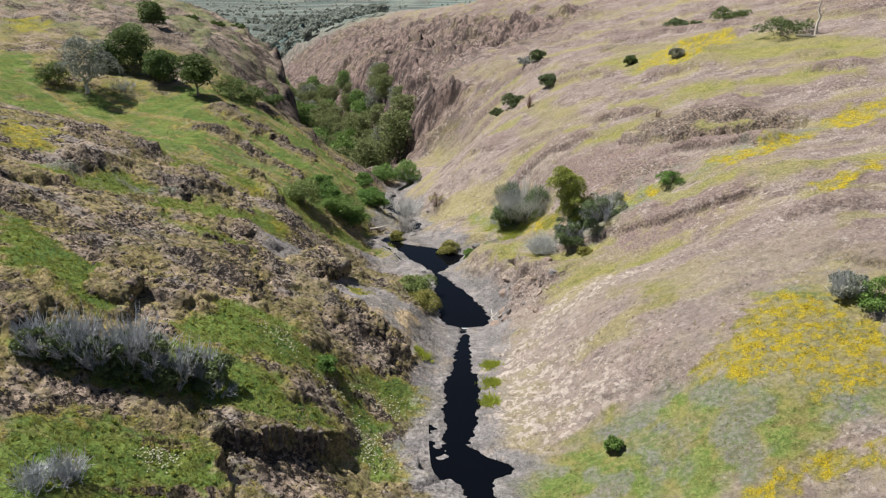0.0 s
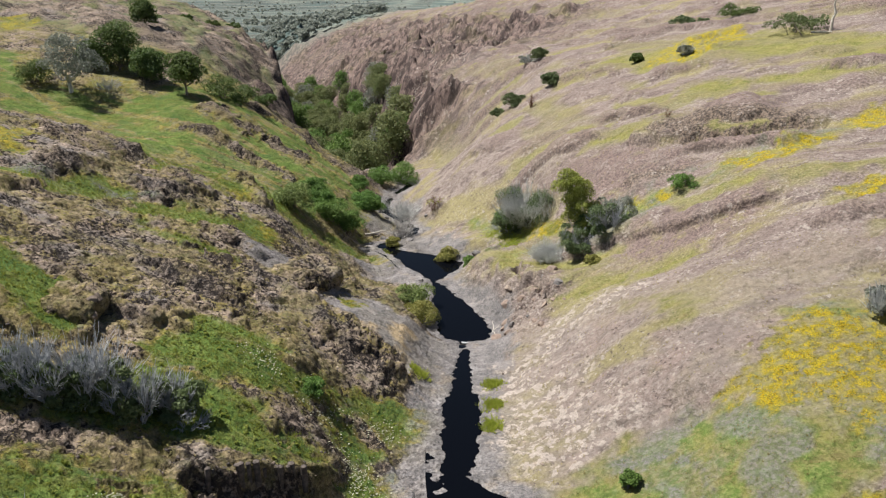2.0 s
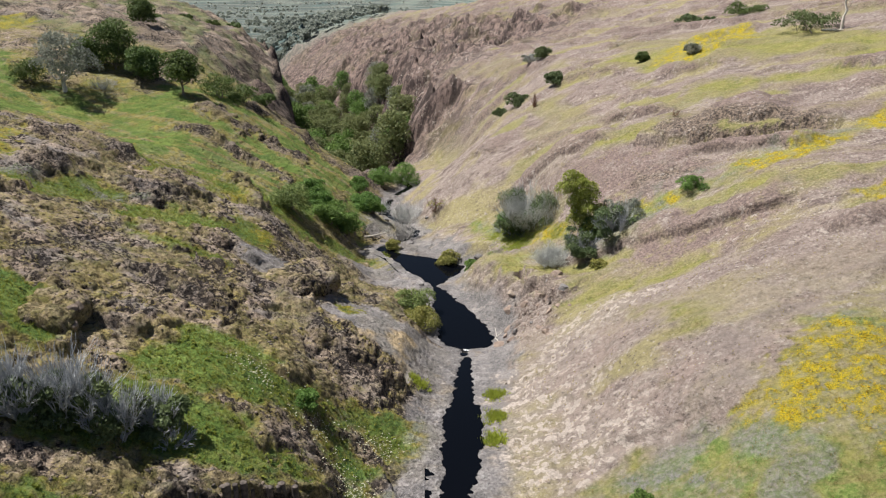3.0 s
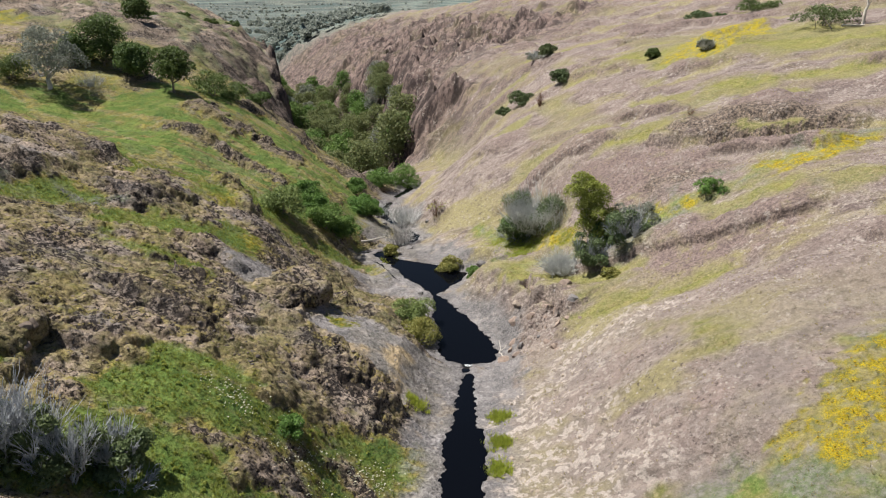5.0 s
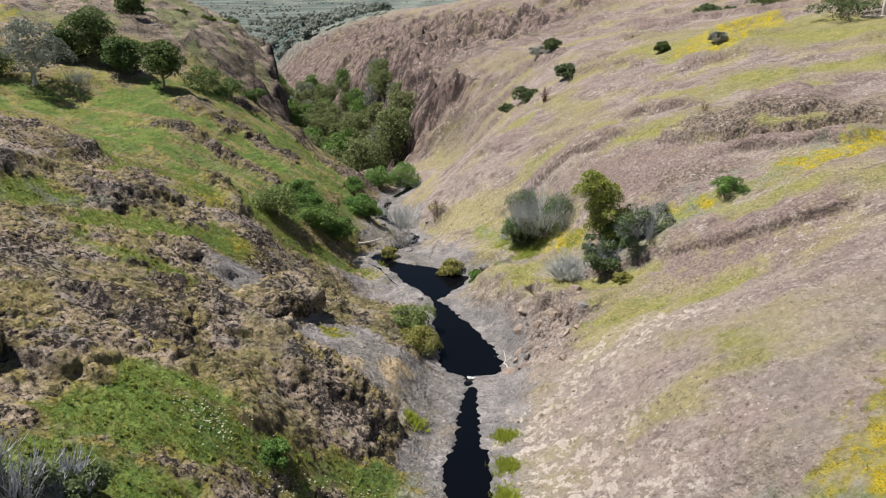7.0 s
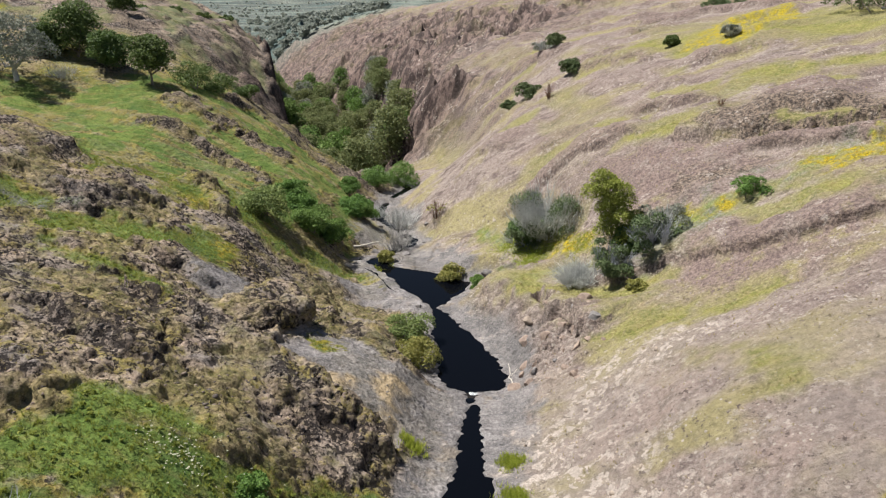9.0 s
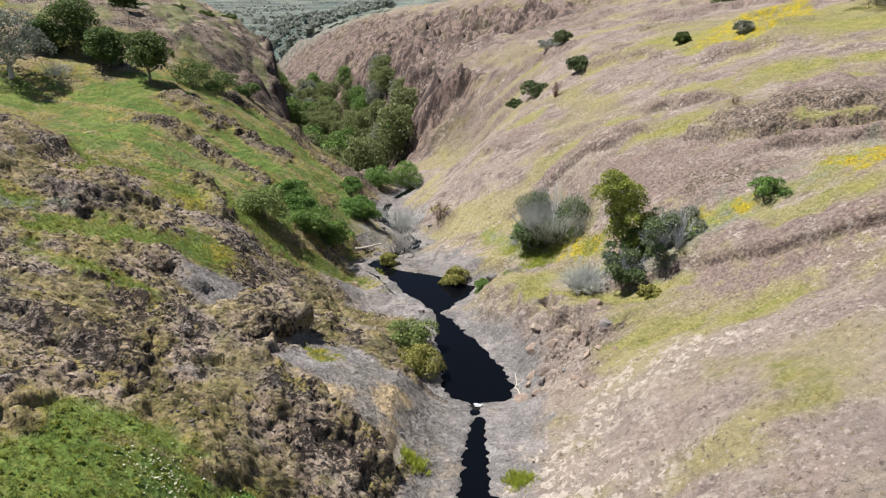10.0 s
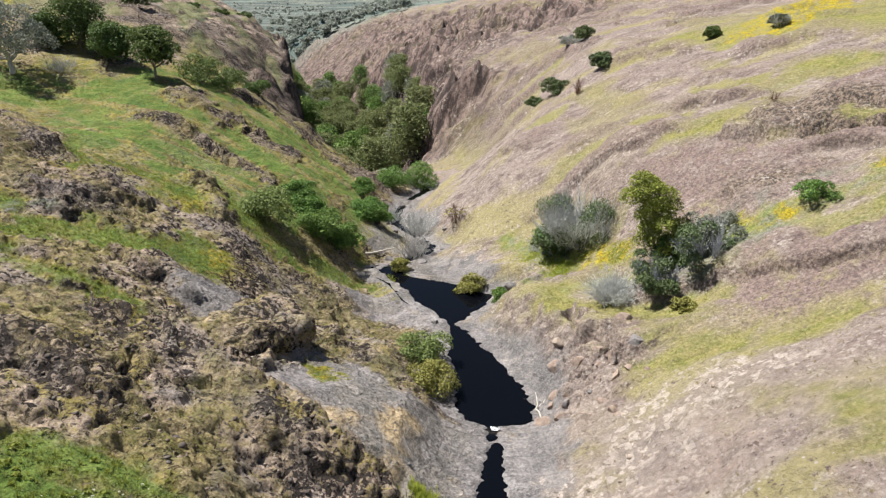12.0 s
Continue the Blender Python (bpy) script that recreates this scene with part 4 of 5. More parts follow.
mx, my = gx - lean * fall_x * upright, gy - lean * fall_y * upright
GRID = (base_z + ledge_rise(gx, gy) + rough).reshape(ny, nx)
# turf does not hold on the steepest faces: bare dark rock shows there
slope = np.hypot(np.gradient(GRID, ys, axis=0), np.gradient(GRID, xs, axis=1)).ravel()
bare = smooth(0.9, 1.8, slope) * smooth(116, 100, gy) * smooth(0.2, 0.8, to_water(gx, gy))
cover["grass"] = cover["grass"] * (1 - bare)
cover["dark"] = np.maximum(cover["dark"], 0.85 * bare * (1 - 0.5 * cover["bleached"]))


def height(x, y):
    """The height of the finished ground, from its grid."""
    x, y = np.atleast_1d(np.asarray(x, float)), np.atleast_1d(np.asarray(y, float))
    i, j = np.clip(np.searchsorted(xs, x) - 1, 0, nx - 2), np.clip(np.searchsorted(ys, y) - 1, 0, ny - 2)
    s, t = (x - xs[i]) / (xs[i + 1] - xs[i]), (y - ys[j]) / (ys[j + 1] - ys[j])
    return (GRID[j, i] * (1 - s) + GRID[j, i + 1] * s) * (1 - t) + (GRID[j + 1, i] * (1 - s) + GRID[j + 1, i + 1] * s) * t


def quad_mesh(name, verts, faces, material=None, flat=True):
    """A mesh from arrays, all of whose faces have as many corners."""
    me = bpy.data.meshes.new(name)
    faces = np.asarray(faces, np.int32)
    me.vertices.add(len(verts))
    me.vertices.foreach_set("co", np.asarray(verts, np.float32).ravel())
    k = faces.shape[1]
    me.loops.add(faces.size)
    me.loops.foreach_set("vertex_index", faces.ravel())
    me.polygons.add(len(faces))
    me.polygons.foreach_set("loop_start", np.arange(0, faces.size, k, dtype=np.int32))
    if not flat:
        me.polygons.foreach_set("use_smooth", np.ones(len(faces), bool))
    me.update(calc_edges=True)
    if material:
        me.materials.append(material)
    return me


idx = np.arange(nx * ny).reshape(ny, nx)
quads = np.stack((idx[:-1, :-1], idx[:-1, 1:], idx[1:, 1:], idx[1:, :-1]), -1).reshape(-1, 4)
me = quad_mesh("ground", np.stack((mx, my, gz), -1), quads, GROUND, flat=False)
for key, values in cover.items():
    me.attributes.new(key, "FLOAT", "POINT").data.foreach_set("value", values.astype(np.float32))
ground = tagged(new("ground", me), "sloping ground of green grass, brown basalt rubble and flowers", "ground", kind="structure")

wy = np.arange(-69, 112, 0.4)
wv = np.concatenate([np.stack((np.interp(wy, WATER_Y, e) + o, wy, water_level(wy)), -1) for e, o in ((WATER_L, -0.7), (WATER_R, 0.7))])
n = len(wy)
wf = np.stack((np.arange(n - 1), np.arange(n - 1) + n, np.arange(1, n) + n, np.arange(1, n)), -1)
water = tagged(new("water", quad_mesh("water", wv, wf, WATER, flat=False)), "dark still creek water in a basalt channel", "creek", kind="structure")


rng = np.random.default_rng(8)
foam = Nodes("foam")
foam = foam.finish(foam.mix(foam.span(foam.noise(foam.world_place(), 14.0, 4, 0.7), 0.42, 0.55), (0.10, 0.12, 0.14), (0.75, 0.77, 0.78)), 0.5, None, 0.3)
fu, fv = (a.ravel() for a in np.meshgrid(np.linspace(0, 1, 22), np.linspace(0, 1, 26)))
fy = 46.0 + 0.75 * fv
fz = water_level(fy) + 0.03 + 0.05 * fbm(fu * 9, fv * 12, 3, 3) * np.sin(fu * math.pi)
k = np.arange(26 * 22).reshape(26, 22)
ff = np.stack((k[:-1, :-1], k[:-1, 1:], k[1:, 1:], k[1:, :-1]), -1).reshape(-1, 4)
cascade = new("cascade", quad_mesh("cascade", np.stack((2.4 + 0.26 * fu + 0.2 * fv * (fu - 0.5), fy, fz), -1), ff, foam, flat=False))
cascade.parent = water
tagged(cascade, "small white cascade where the stream enters the pool", kind="structure")

# ---- building blocks ----
def part(name, me, parent, label=""):
    ob = new(name, me)
    ob.parent = parent
    return tagged(ob, label)


def thing(name, label, category, x, y, group="", turn=0.0, sink=0.08):
    ob = tagged(new(name), label, category, group)
    ob.location, ob.rotation_euler = (x, y, float(height(x, y)[0]) - sink), (0, 0, turn)
    ob.empty_display_size = 0.3
    return ob


def tubes(paths, sides=5):
    """Tapered round limbs: each path is a list of (x, y, z, radius)."""
    verts, faces, base = [], [], 0
    for path in paths:
        p = np.array(path, float)
        d = np.gradient(p[:, :3], axis=0)
        d /= np.linalg.norm(d, axis=1)[:, None] + 1e-9
        ref = np.where(np.abs(d[:, 2:3]) > 0.9, [[1.0, 0, 0]], [[0, 0, 1.0]])
        a = np.cross(d, ref)
        a /= np.linalg.norm(a, axis=1)[:, None] + 1e-9
        b = np.cross(d, a)
        for k in range(sides):
            w = 2 * math.pi * k / sides
            verts.append(p[:, :3] + p[:, 3:] * (a * math.cos(w) + b * math.sin(w)))
        m = len(p)
        for k in range(sides):
            k2 = (k + 1) % sides
            i = np.arange(m - 1)
            faces.append(base + np.stack((k * m + i, k2 * m + i, k2 * m + i + 1, k * m + i + 1), -1))
        base += sides * m
    return np.concatenate(verts), np.concatenate(faces)


def bent(rng, start, end, r0, r1, steps=5, wander=0.12):
    """A crooked path from start to end, tapering from r0 to r1."""
    start, end = np.array(start, float), np.array(end, float)
    size = np.linalg.norm(end - start)
    t = np.linspace(0, 1, steps)[:, None]
    p = start + (end - start) * t + rng.normal(0, wander * size, (steps, 3)) * np.sin(t * math.pi) * 0.8
    return np.hstack((p, r0 + (r1 - r0) * t))


def leaf_cloud(rng, puffs, count, size, flat=0.55, lift=0.0):
    """Leaf-sprays strewn over and in a set of puffs (x, y, z, radius), as quads of their own."""
    puffs = np.array(puffs)
    share = puffs[:, 3] ** 2 / (puffs[:, 3] ** 2).sum()
    which = rng.choice(len(puffs), count, p=share)
    v = rng.normal(size=(count, 3))
    v /= np.linalg.norm(v, axis=1)[:, None]
    v[:, 2] = np.where(v[:, 2] < -0.35, -v[:, 2], v[:, 2])
    r = puffs[which, 3] * rng.uniform(0.45, 1.08, count) ** 0.6
    c = puffs[which, :3] + v * r[:, None] * [1, 1, 0.82]
    nrm = v * flat + rng.normal(0, 0.55, (count, 3)) + [0, 0, 0.25 + lift]
    nrm /= np.linalg.norm(nrm, axis=1)[:, None]
    a = np.cross(nrm, rng.normal(size=(count, 3)))
    a /= np.linalg.norm(a, axis=1)[:, None]
    b = np.cross(nrm, a)
    s = size * rng.uniform(0.6, 1.4, count)[:, None]
    a, b = a * s, b * s * rng.uniform(0.45, 0.9, count)[:, None]
    bend = nrm * s * 0.25
    verts = np.stack((c - a - bend, c - b * 0.9, c + a - bend, c + b), 1).reshape(-1, 3)
    return verts, np.arange(4 * count).reshape(-1, 4)


def crown_puffs(rng, w, h, low, n, fill=0.55, lean=(0, 0)):
    """Puffs of foliage filling a crown of width w between the heights low and h."""
    out = []
    for k in range(n):
        t = (k + rng.uniform(0.2, 0.8)) / n
        z = low + (h - low) * (0.12 + 0.76 * t)
        reach = w * 0.5 * math.sin(math.pi * (0.22 + 0.66 * t)) ** 0.8
        a = k * 2.4 + rng.uniform(-0.5, 0.5)
        q = reach * rng.uniform(0.25, 0.75)
        r = min(w, h - low) * 0.5 * fill * rng.uniform(0.6, 1.1)
        out.append((q * math.cos(a) + lean[0] * t, q * math.sin(a) + lean[1] * t, z, r))
    return out


def tree(name, label, category, x, y, h, w, leaf, bark, seed, leaves=2600, size=0.17, low=0.32, puffs=14, trunk=0.07, group="", lean=(0, 0), fill=0.55):
    """A tree: trunk, limbs that reach into the crown, and a crown of leaf-sprays."""
    rng = np.random.default_rng(seed)
    ob = thing(name, label, category, x, y, group)
    pf = crown_puffs(rng, w, h, h * low, puffs, fill, lean)
    fork = h * low * 0.9
    top = (lean[0] * 0.3 + rng.normal(0, 0.1), lean[1] * 0.3 + rng.normal(0, 0.1), fork)
    part("trunk", quad_mesh("trunk", *tubes([bent(rng, (0, 0, -0.3), top, trunk * h * 0.5, trunk * h * 0.36, 6, 0.05)], 8), bark, False), ob)
    for q in pf[::2][:7]:
        paths = [bent(rng, top, q[:3], trunk * h * 0.22, 0.02, 6, 0.08)]
        for _ in range(3):
            o = np.array(q[:3]) + rng.normal(0, q[3] * 0.5, 3)
            paths.append(bent(rng, paths[0][3][:3], o, trunk * h * 0.08, 0.012, 4, 0.08))
        part("limb", quad_mesh("limb", *tubes(paths, 5), bark, False), ob)
    part("crown", quad_mesh("crown", *leaf_cloud(rng, pf, leaves, size), leaf), ob)
    return ob


def bush(name, label, x, y, h, w, leaf, seed, leaves=1500, size=0.10, stem=BARK, puffs=15, group="", category="bush", lift=0.0):
    """A leafy bush: stems from the ground and a low, lumpy crown."""
    rng = np.random.default_rng(seed)
    ob = thing(name, label, category, x, y, group, rng.uniform(0, 6))
    pf = []
    for k in range(puffs):
        a, q = k * 2.4 + rng.uniform(-0.4, 0.4), w * 0.5 * math.sqrt((k + 0.5) / puffs) * 0.78
        r = min(w, h * 1.3) * 0.5 * rng.uniform(0.34, 0.58)
        pf.append((q * math.cos(a), q * math.sin(a), max(r * 0.45, (h - r) * rng.uniform(0.1, 1.0) * (1 - 0.5 * (2 * q / w) ** 2)), r))
    paths = [bent(rng, (rng.normal(0, 0.06 * w), rng.normal(0, 0.06 * w), -0.15), q[:3], 0.018 * h + 0.012, 0.006, 4, 0.1) for q in pf]
    for path in paths[:7]:
        part("stem", quad_mesh("stem", *tubes([path], 5), stem, False), ob)
    part("crown", quad_mesh("crown", *leaf_cloud(rng, pf, leaves, size, lift=lift), leaf), ob)
    return ob


def twig_fan(rng, h, w, stems, spread=0.5, forks=5):
    """Bare stems that fan upwards and fork into fine twigs."""
    paths = []
    for _ in range(stems):
        a, q = rng.uniform(0, 2 * math.pi), w * 0.5 * rng.uniform(0.1, 1)
        foot = np.array((q * 0.45 * math.cos(a), q * 0.45 * math.sin(a), -0.1))
        tip = np.array((q * math.cos(a) + rng.normal(0, 0.05 * h), q * math.sin(a), h * rng.uniform(0.5, 1.0) * (1 - spread * (q * 2 / w) ** 2)))
        main = bent(rng, foot, tip, 0.015 + 0.006 * h, 0.005, 6, 0.07)
        paths.append(main)
        for _ in range(forks):
            i = rng.integers(1, 5)
            s = main[i][:3]
            e = s + (tip - foot) * rng.uniform(0.2, 0.5) + rng.normal(0, 0.16 * h, 3)
            e[2] = max(e[2], 0.05)
            paths.append(bent(rng, s, e, 0.012, 0.004, 4, 0.1))
    return tubes(paths, 3)


def plumes(rng, h, w, n):
    """Crooked stems that bend upright and open into plumes of fine twigs."""
    paths = []
    for _ in range(n):
        a, q = rng.uniform(0, 2 * math.pi), w * 0.5 * math.sqrt(rng.uniform(0.02, 1))
        foot = np.array((0.3 * q * math.cos(a), 0.3 * q * math.sin(a), -0.1))
        high = h * rng.uniform(0.65, 1.0) * (1 - 0.35 * (2 * q / w) ** 2)
        neck = np.array((q * math.cos(a), q * math.sin(a), high * 0.42))
        stem = bent(rng, foot, neck, 0.03, 0.016, 6, 0.09)
        paths.append(stem)
        lean = np.array((0.25 * math.cos(a), 0.25 * math.sin(a), 1.0))
        for _ in range(11):
            s = stem[rng.integers(3, 6)][:3]
            e = s + lean * high * rng.uniform(0.25, 0.58) + rng.normal(0, 1, 3) * [0.075 * h, 0.075 * h, 0.0]
            twig = bent(rng, s, e, 0.015, 0.008, 5, 0.05)
            paths.append(twig)
            for _ in range(3):
                s2 = twig[rng.integers(1, 4)][:3]
                paths.append(bent(rng, s2, s2 + (e - s) * rng.uniform(0.35, 0.6) + rng.normal(0, 0.035 * h, 3), 0.010, 0.006, 3, 0.05))
    return tubes(paths, 3)


def silver_shrub(name, label, x, y, h, w, seed, group, n=10, leaf=SHRUB_LEAF, leaves=3000, size=0.06, tall=0.45, category="shrub", wood=SILVER_BARK):
    rng = np.random.default_rng(seed)
    ob = thing(name, label, category, x, y, group)
    part("brushwood", quad_mesh("brushwood", *plumes(rng, h, w, n), wood, False), ob, "silvery upright plumes of fine bare twigs")
    pf = [(w * 0.45 * rng.uniform(-1, 1), w * 0.45 * rng.uniform(-1, 1), h * rng.uniform(0.06, tall), 0.21 * min(h, w) * rng.uniform(0.7, 1.3)) for _ in range(14)]
    part("leaves", quad_mesh("leaves", *leaf_cloud(rng, pf, leaves, size), leaf), ob)
    return ob


def bare_shrub(name, label, x, y, h, w, seed, stems=34, wood=GREY_BARK, leaf=None, leaves=0, size=0.09, group="", spread=0.5, category="shrub", tall=0.5):
    """A shrub of bare grey stems, some with leaves low down."""
    rng = np.random.default_rng(seed)
    ob = thing(name, label, category, x, y, group)
    part("brushwood", quad_mesh("brushwood", *twig_fan(rng, h, w, stems, spread), wood, False), ob, "bare grey branching stems")
    if leaf:
        pf = [(w * 0.42 * rng.uniform(-1, 1), w * 0.42 * rng.uniform(-1, 1), h * rng.uniform(0.15, tall), 0.24 * min(h, w) * rng.uniform(0.7, 1.3)) for _ in range(11)]
        part("leaves", quad_mesh("leaves", *leaf_cloud(rng, pf, leaves, size), leaf), ob)
    return ob


# ---- trees and bushes ----
OAKS = [(-29.6, 85.8, 4.4, 5.0), (-34.6, 87.8, 3.6, 5.0), (-38.9, 90.0, 4.9, 4.6), (-41.5, 89.0, 3.2, 3.8)]
for k, (x, y, h, w) in enumerate(OAKS):
    tree("oak_tree", "round green oak tree standing on the grassy bench", "tree", x, y, h, w, OAK_LEAF, BARK, 300 + k, 8500, 0.105, 0.26 if k == 0 else 0.06, 20, fill=0.7, group="oaks on the bench")
tree("oak_tree", "lone green oak on the ridge of the far hill", "tree", -57.5, 139, 4.6, 6, OAK_LEAF, BARK, 310, 4500, 0.16, 0.15, 14, fill=0.7)
tree("grey_oak_tree", "wide grey-leaved oak with pale crooked limbs", "tree", -40, 80.9, 6.0, 8.8, GREY_LEAF, GREY_BARK, 320, 7500, 0.085, 0.2, 24, 0.09, fill=0.5)

BUSHES = [(-43.5, 80.5, 2.8, 3.5), (-27.2, 89.6, 3.0, 4.2), (-25.5, 92.1, 2.7, 4.0), (-25.1, 99.4, 2.3, 3.5), (28.7, 108.3, 1.6, 6.1), (34.4, 106.7, 2.0, 6.5), (33.0, 81.7, 2.6, 7.1), (18.7, 85.9, 1.2, 1.4), (10.2, 89.6, 1.7, 2.1), (9.5, 103.8, 1.7, 2.3), (6.2, 90.7, 1.8, 3.0), (4.5, 92.1, 1.1, 2.1), (16.9, 53.7, 1.2, 2.3), (21.8, 32.3, 2.1, 1.6)]
for k, (x, y, h, w) in enumerate(BUSHES):
    bush("bush", "dense dark green bush on the open hillside", x, y, h, w, OAK_LEAF if x < 0 or k in (5, 7) else SHRUB_LEAF if y > 60 else BUSH_LEAF, 340 + k, 3200, 0.08 if y > 60 else 0.045, group="bushes on the hillside")
CREEK_BUSHES = [(0.4, 63.1, 1.6, 1.8), (2.3, 60.7, 1.0, 1.4), (-4.6, 66.5, 1.0, 1.3), (5.3, 64.0, 2.0, 2.0), (10.8, 50.6, 0.7, 1.4), (-3.8, 32.2, 0.8, 1.4), (9.8, 28.1, 1.0, 0.8)]
for k, (x, y, h, w) in enumerate(CREEK_BUSHES):
    bush("creek_bush", "fresh green bush growing beside the creek", x, y, h, w, BUSH_LEAF if k not in (0, 2, 4) else OLIVE_LEAF, 380 + k, 3600, 0.06 if y > 50 else 0.04, group="bushes along the creek")
BANK_BUSHES = [(-12.2, 62.0, 2.5, 3.3), (-12.0, 68.8, 1.8, 2.4), (-11.2, 67.7, 1.9, 2.5), (-10.0, 65.4, 2.4, 3.1), (-8.8, 67.4, 2.2, 2.9), (-8.5, 75.0, 2.3, 3.1), (-7.8, 75.1, 2.0, 2.7), (-10.4, 81.8, 1.7, 2.3), (-9.6, 92.7, 2.6, 3.4), (-7.3, 96.4, 3.3, 4.4)]
for k, (x, y, h, w) in enumerate(BANK_BUSHES):
    bush("bank_bush", "round fresh green bush on the grassy bank" if k else "round grey-green bush on the grassy bank", x, y, h, w, BUSH_LEAF if k else WILLOW_LEAF, 410 + k, 7500, 0.062, group="bushes on the bank above the creek")
bush("willow_bush", "leafy green willow bush leaning over the pool", -1.3, 52.3, 2.0, 2.7, WILLOW_LEAF, 400, 5200, 0.055)
bush("willow_bush", "yellowish olive willow bush at the pool's edge", -0.5, 49.4, 1.9, 2.5, OLIVE_LEAF, 401, 5200, 0.05)
GREY_BUSHES = [(7.0, 63.0, 4.0, 4.6), (12.6, 54.3, 1.9, 2.4), (21.0, 33.3, 1.5, 1.8), (8.4, 105.8, 1.6, 2.7), (22.7, 81.6, 1.2, 1.4)]
for k, (x, y, h, w) in enumerate(GREY_BUSHES):
    silver_shrub("grey_bush", "grey-green bush with silvery dead twigs on the slope", x, y, h, w, 420 + k, "grey bushes", 70 if k == 0 else 22, SHRUB_LEAF if k == 0 else GREY_LEAF, 6000 if k == 0 else 2600, 0.055, 0.62, "bush", PALE_TWIG)
tree("conifer_tree", "leaning yellow-green conifer among grey bushes", "tree", 10.5, 55.0, 5.0, 3.4, FIR_LEAF, GREY_BARK, 440, 17000, 0.052, 0.05, 34, 0.04, lean=(-0.9, 0.2), fill=0.4)
silver_shrub("grey_bush", "dark grey-green bush with dead twigs at the conifer's foot", 9.6, 53.0, 2.0, 2.6, 441, "grey bushes", 14, SHRUB_LEAF, 7000, 0.05, 0.75, "bush", SILVER_BARK)
silver_shrub("grey_bush", "grey-green bush on the conifer's shaded side", 11.9, 53.0, 2.2, 2.4, 442, "grey bushes", 16, SHRUB_LEAF, 6000, 0.05, 0.75, "bush", SILVER_BARK)
silver_shrub("grey_bush", "low green bush beside the silvery one", 5.5, 63.6, 1.9, 2.4, 443, "grey bushes", 16, SHRUB_LEAF, 4200, 0.06, 0.6, "bush", PALE_TWIG)
bush("bush", "dense dark bush under the conifer", 10.7, 54.4, 2.1, 1.9, OAK_LEAF, 444, 5000, 0.055)

# bare and dead shrubs
SHRUBS = [(-12.2, 23.3, 2.4, 1.5), (-11.4, 23.7, 2.7, 1.5), (-10.6, 23.9, 2.9, 1.4), (-9.8, 24.3, 3.6, 1.6), (-8.9, 24.6, 3.3, 1.5), (-8.1, 24.8, 2.7, 1.7), (-7.3, 25.8, 2.1, 1.7)]
for k, (x, y, h, w) in enumerate(SHRUBS):
    silver_shrub("bare_shrub", "silvery bare shrub with green leaves low down", x, y, h, w, 460 + k, "silvery shrubs in the grass", 15, SHRUB_LEAF, 3900, 0.06, 0.5)
for k, (x, y, h, w) in enumerate([(-6.8, 25.6, 0.6, 2.0), (8.1, 53.7, 1.2, 3.2), (-9.4, 17.2, 1.0, 1.6), (-37.2, 83.5, 1.4, 3.5), (4.9, 64.6, 0.6, 2.6), (-8.8, 18.0, 1.0, 1.5)]):
    bare_shrub("dead_shrub", "low tangle of grey dead branches on the ground", x, y, h, w, 470 + k, 280 if k == 1 else 60, PALE_TWIG if k == 1 else SILVER_BARK, group="dead shrubs")
bare_shrub("dead_shrub", "grey leafless willow over the creek", -4.5, 71.0, 2.5, 3.3, 480, 60, GREY_BARK)
bare_shrub("dead_shrub", "pale grey leafless willow among creek boulders", -4.9, 77.6, 2.2, 3.2, 484, 80, PALE_TWIG)
bare_shrub("dead_shrub", "low grey leafless shrub on the creek bank", -7.6, 81.6, 1.6, 2.4, 485, 60, PALE_TWIG)
bare_shrub("dead_tree", "dark twisted little tree on the bank", -1.6, 75.8, 2.0, 1.7, 481, 14, RUST_TWIG, OLIVE_LEAF, 150, 0.08, category="tree")
bare_shrub("dead_shrub", "dark arched dead branches on the slope", 17.9, 65.0, 0.7, 1.1, 483, 12, RUST_TWIG, spread=0.8)
bare_shrub("dead_shrub", "rusty dead shrub on the slope", 7.9, 84.9, 1.5, 0.9, 482, 16, RUST_TWIG)


def snag(name, label, category, path, wood, x, y, sides=7):
    ob = thing(name, label, category, x, y, sink=0.0)
    part("stem", quad_mesh(name, *tubes(path, sides), wood, False), ob)
    return ob


rng = np.random.default_rng(5)
snag("standing_snag", "bleached standing dead trunk beside a bush", "dead tree", [bent(rng, (0, 0, -0.2), (0.2, 0, 3.6), 0.16, 0.05, 7, 0.03), bent(rng, (0.1, 0, 1.6), (0.9, 0.1, 2.6), 0.06, 0.02)], BLEACHED, 35.8, 80.7)
snag("fallen_branch", "bleached fallen branch leaning into the pool", "branch", [bent(rng, (0, 0, 0.0), (-0.25, 1.5, 0.45), 0.035, 0.015, 6, 0.06), bent(rng, (-0.1, 0.6, 0.2), (0.2, 1.0, 0.4), 0.018, 0.008)], BLEACHED, 4.5, 47.6)
snag("fallen_log", "pale fallen log lying on the bank", "log", [bent(rng, (-1.2, -0.9, 0.1), (1.2, 0.9, 0.12), 0.10, 0.05, 6, 0.02)], BLEACHED, -7.0, 69.9)
snag("fallen_log", "white fallen log beneath a bush", "log", [bent(rng, (-0.9, 0, 0.15), (0.9, -0.3, 0.2), 0.12, 0.06, 6, 0.04)], BLEACHED, 34.6, 79.9)


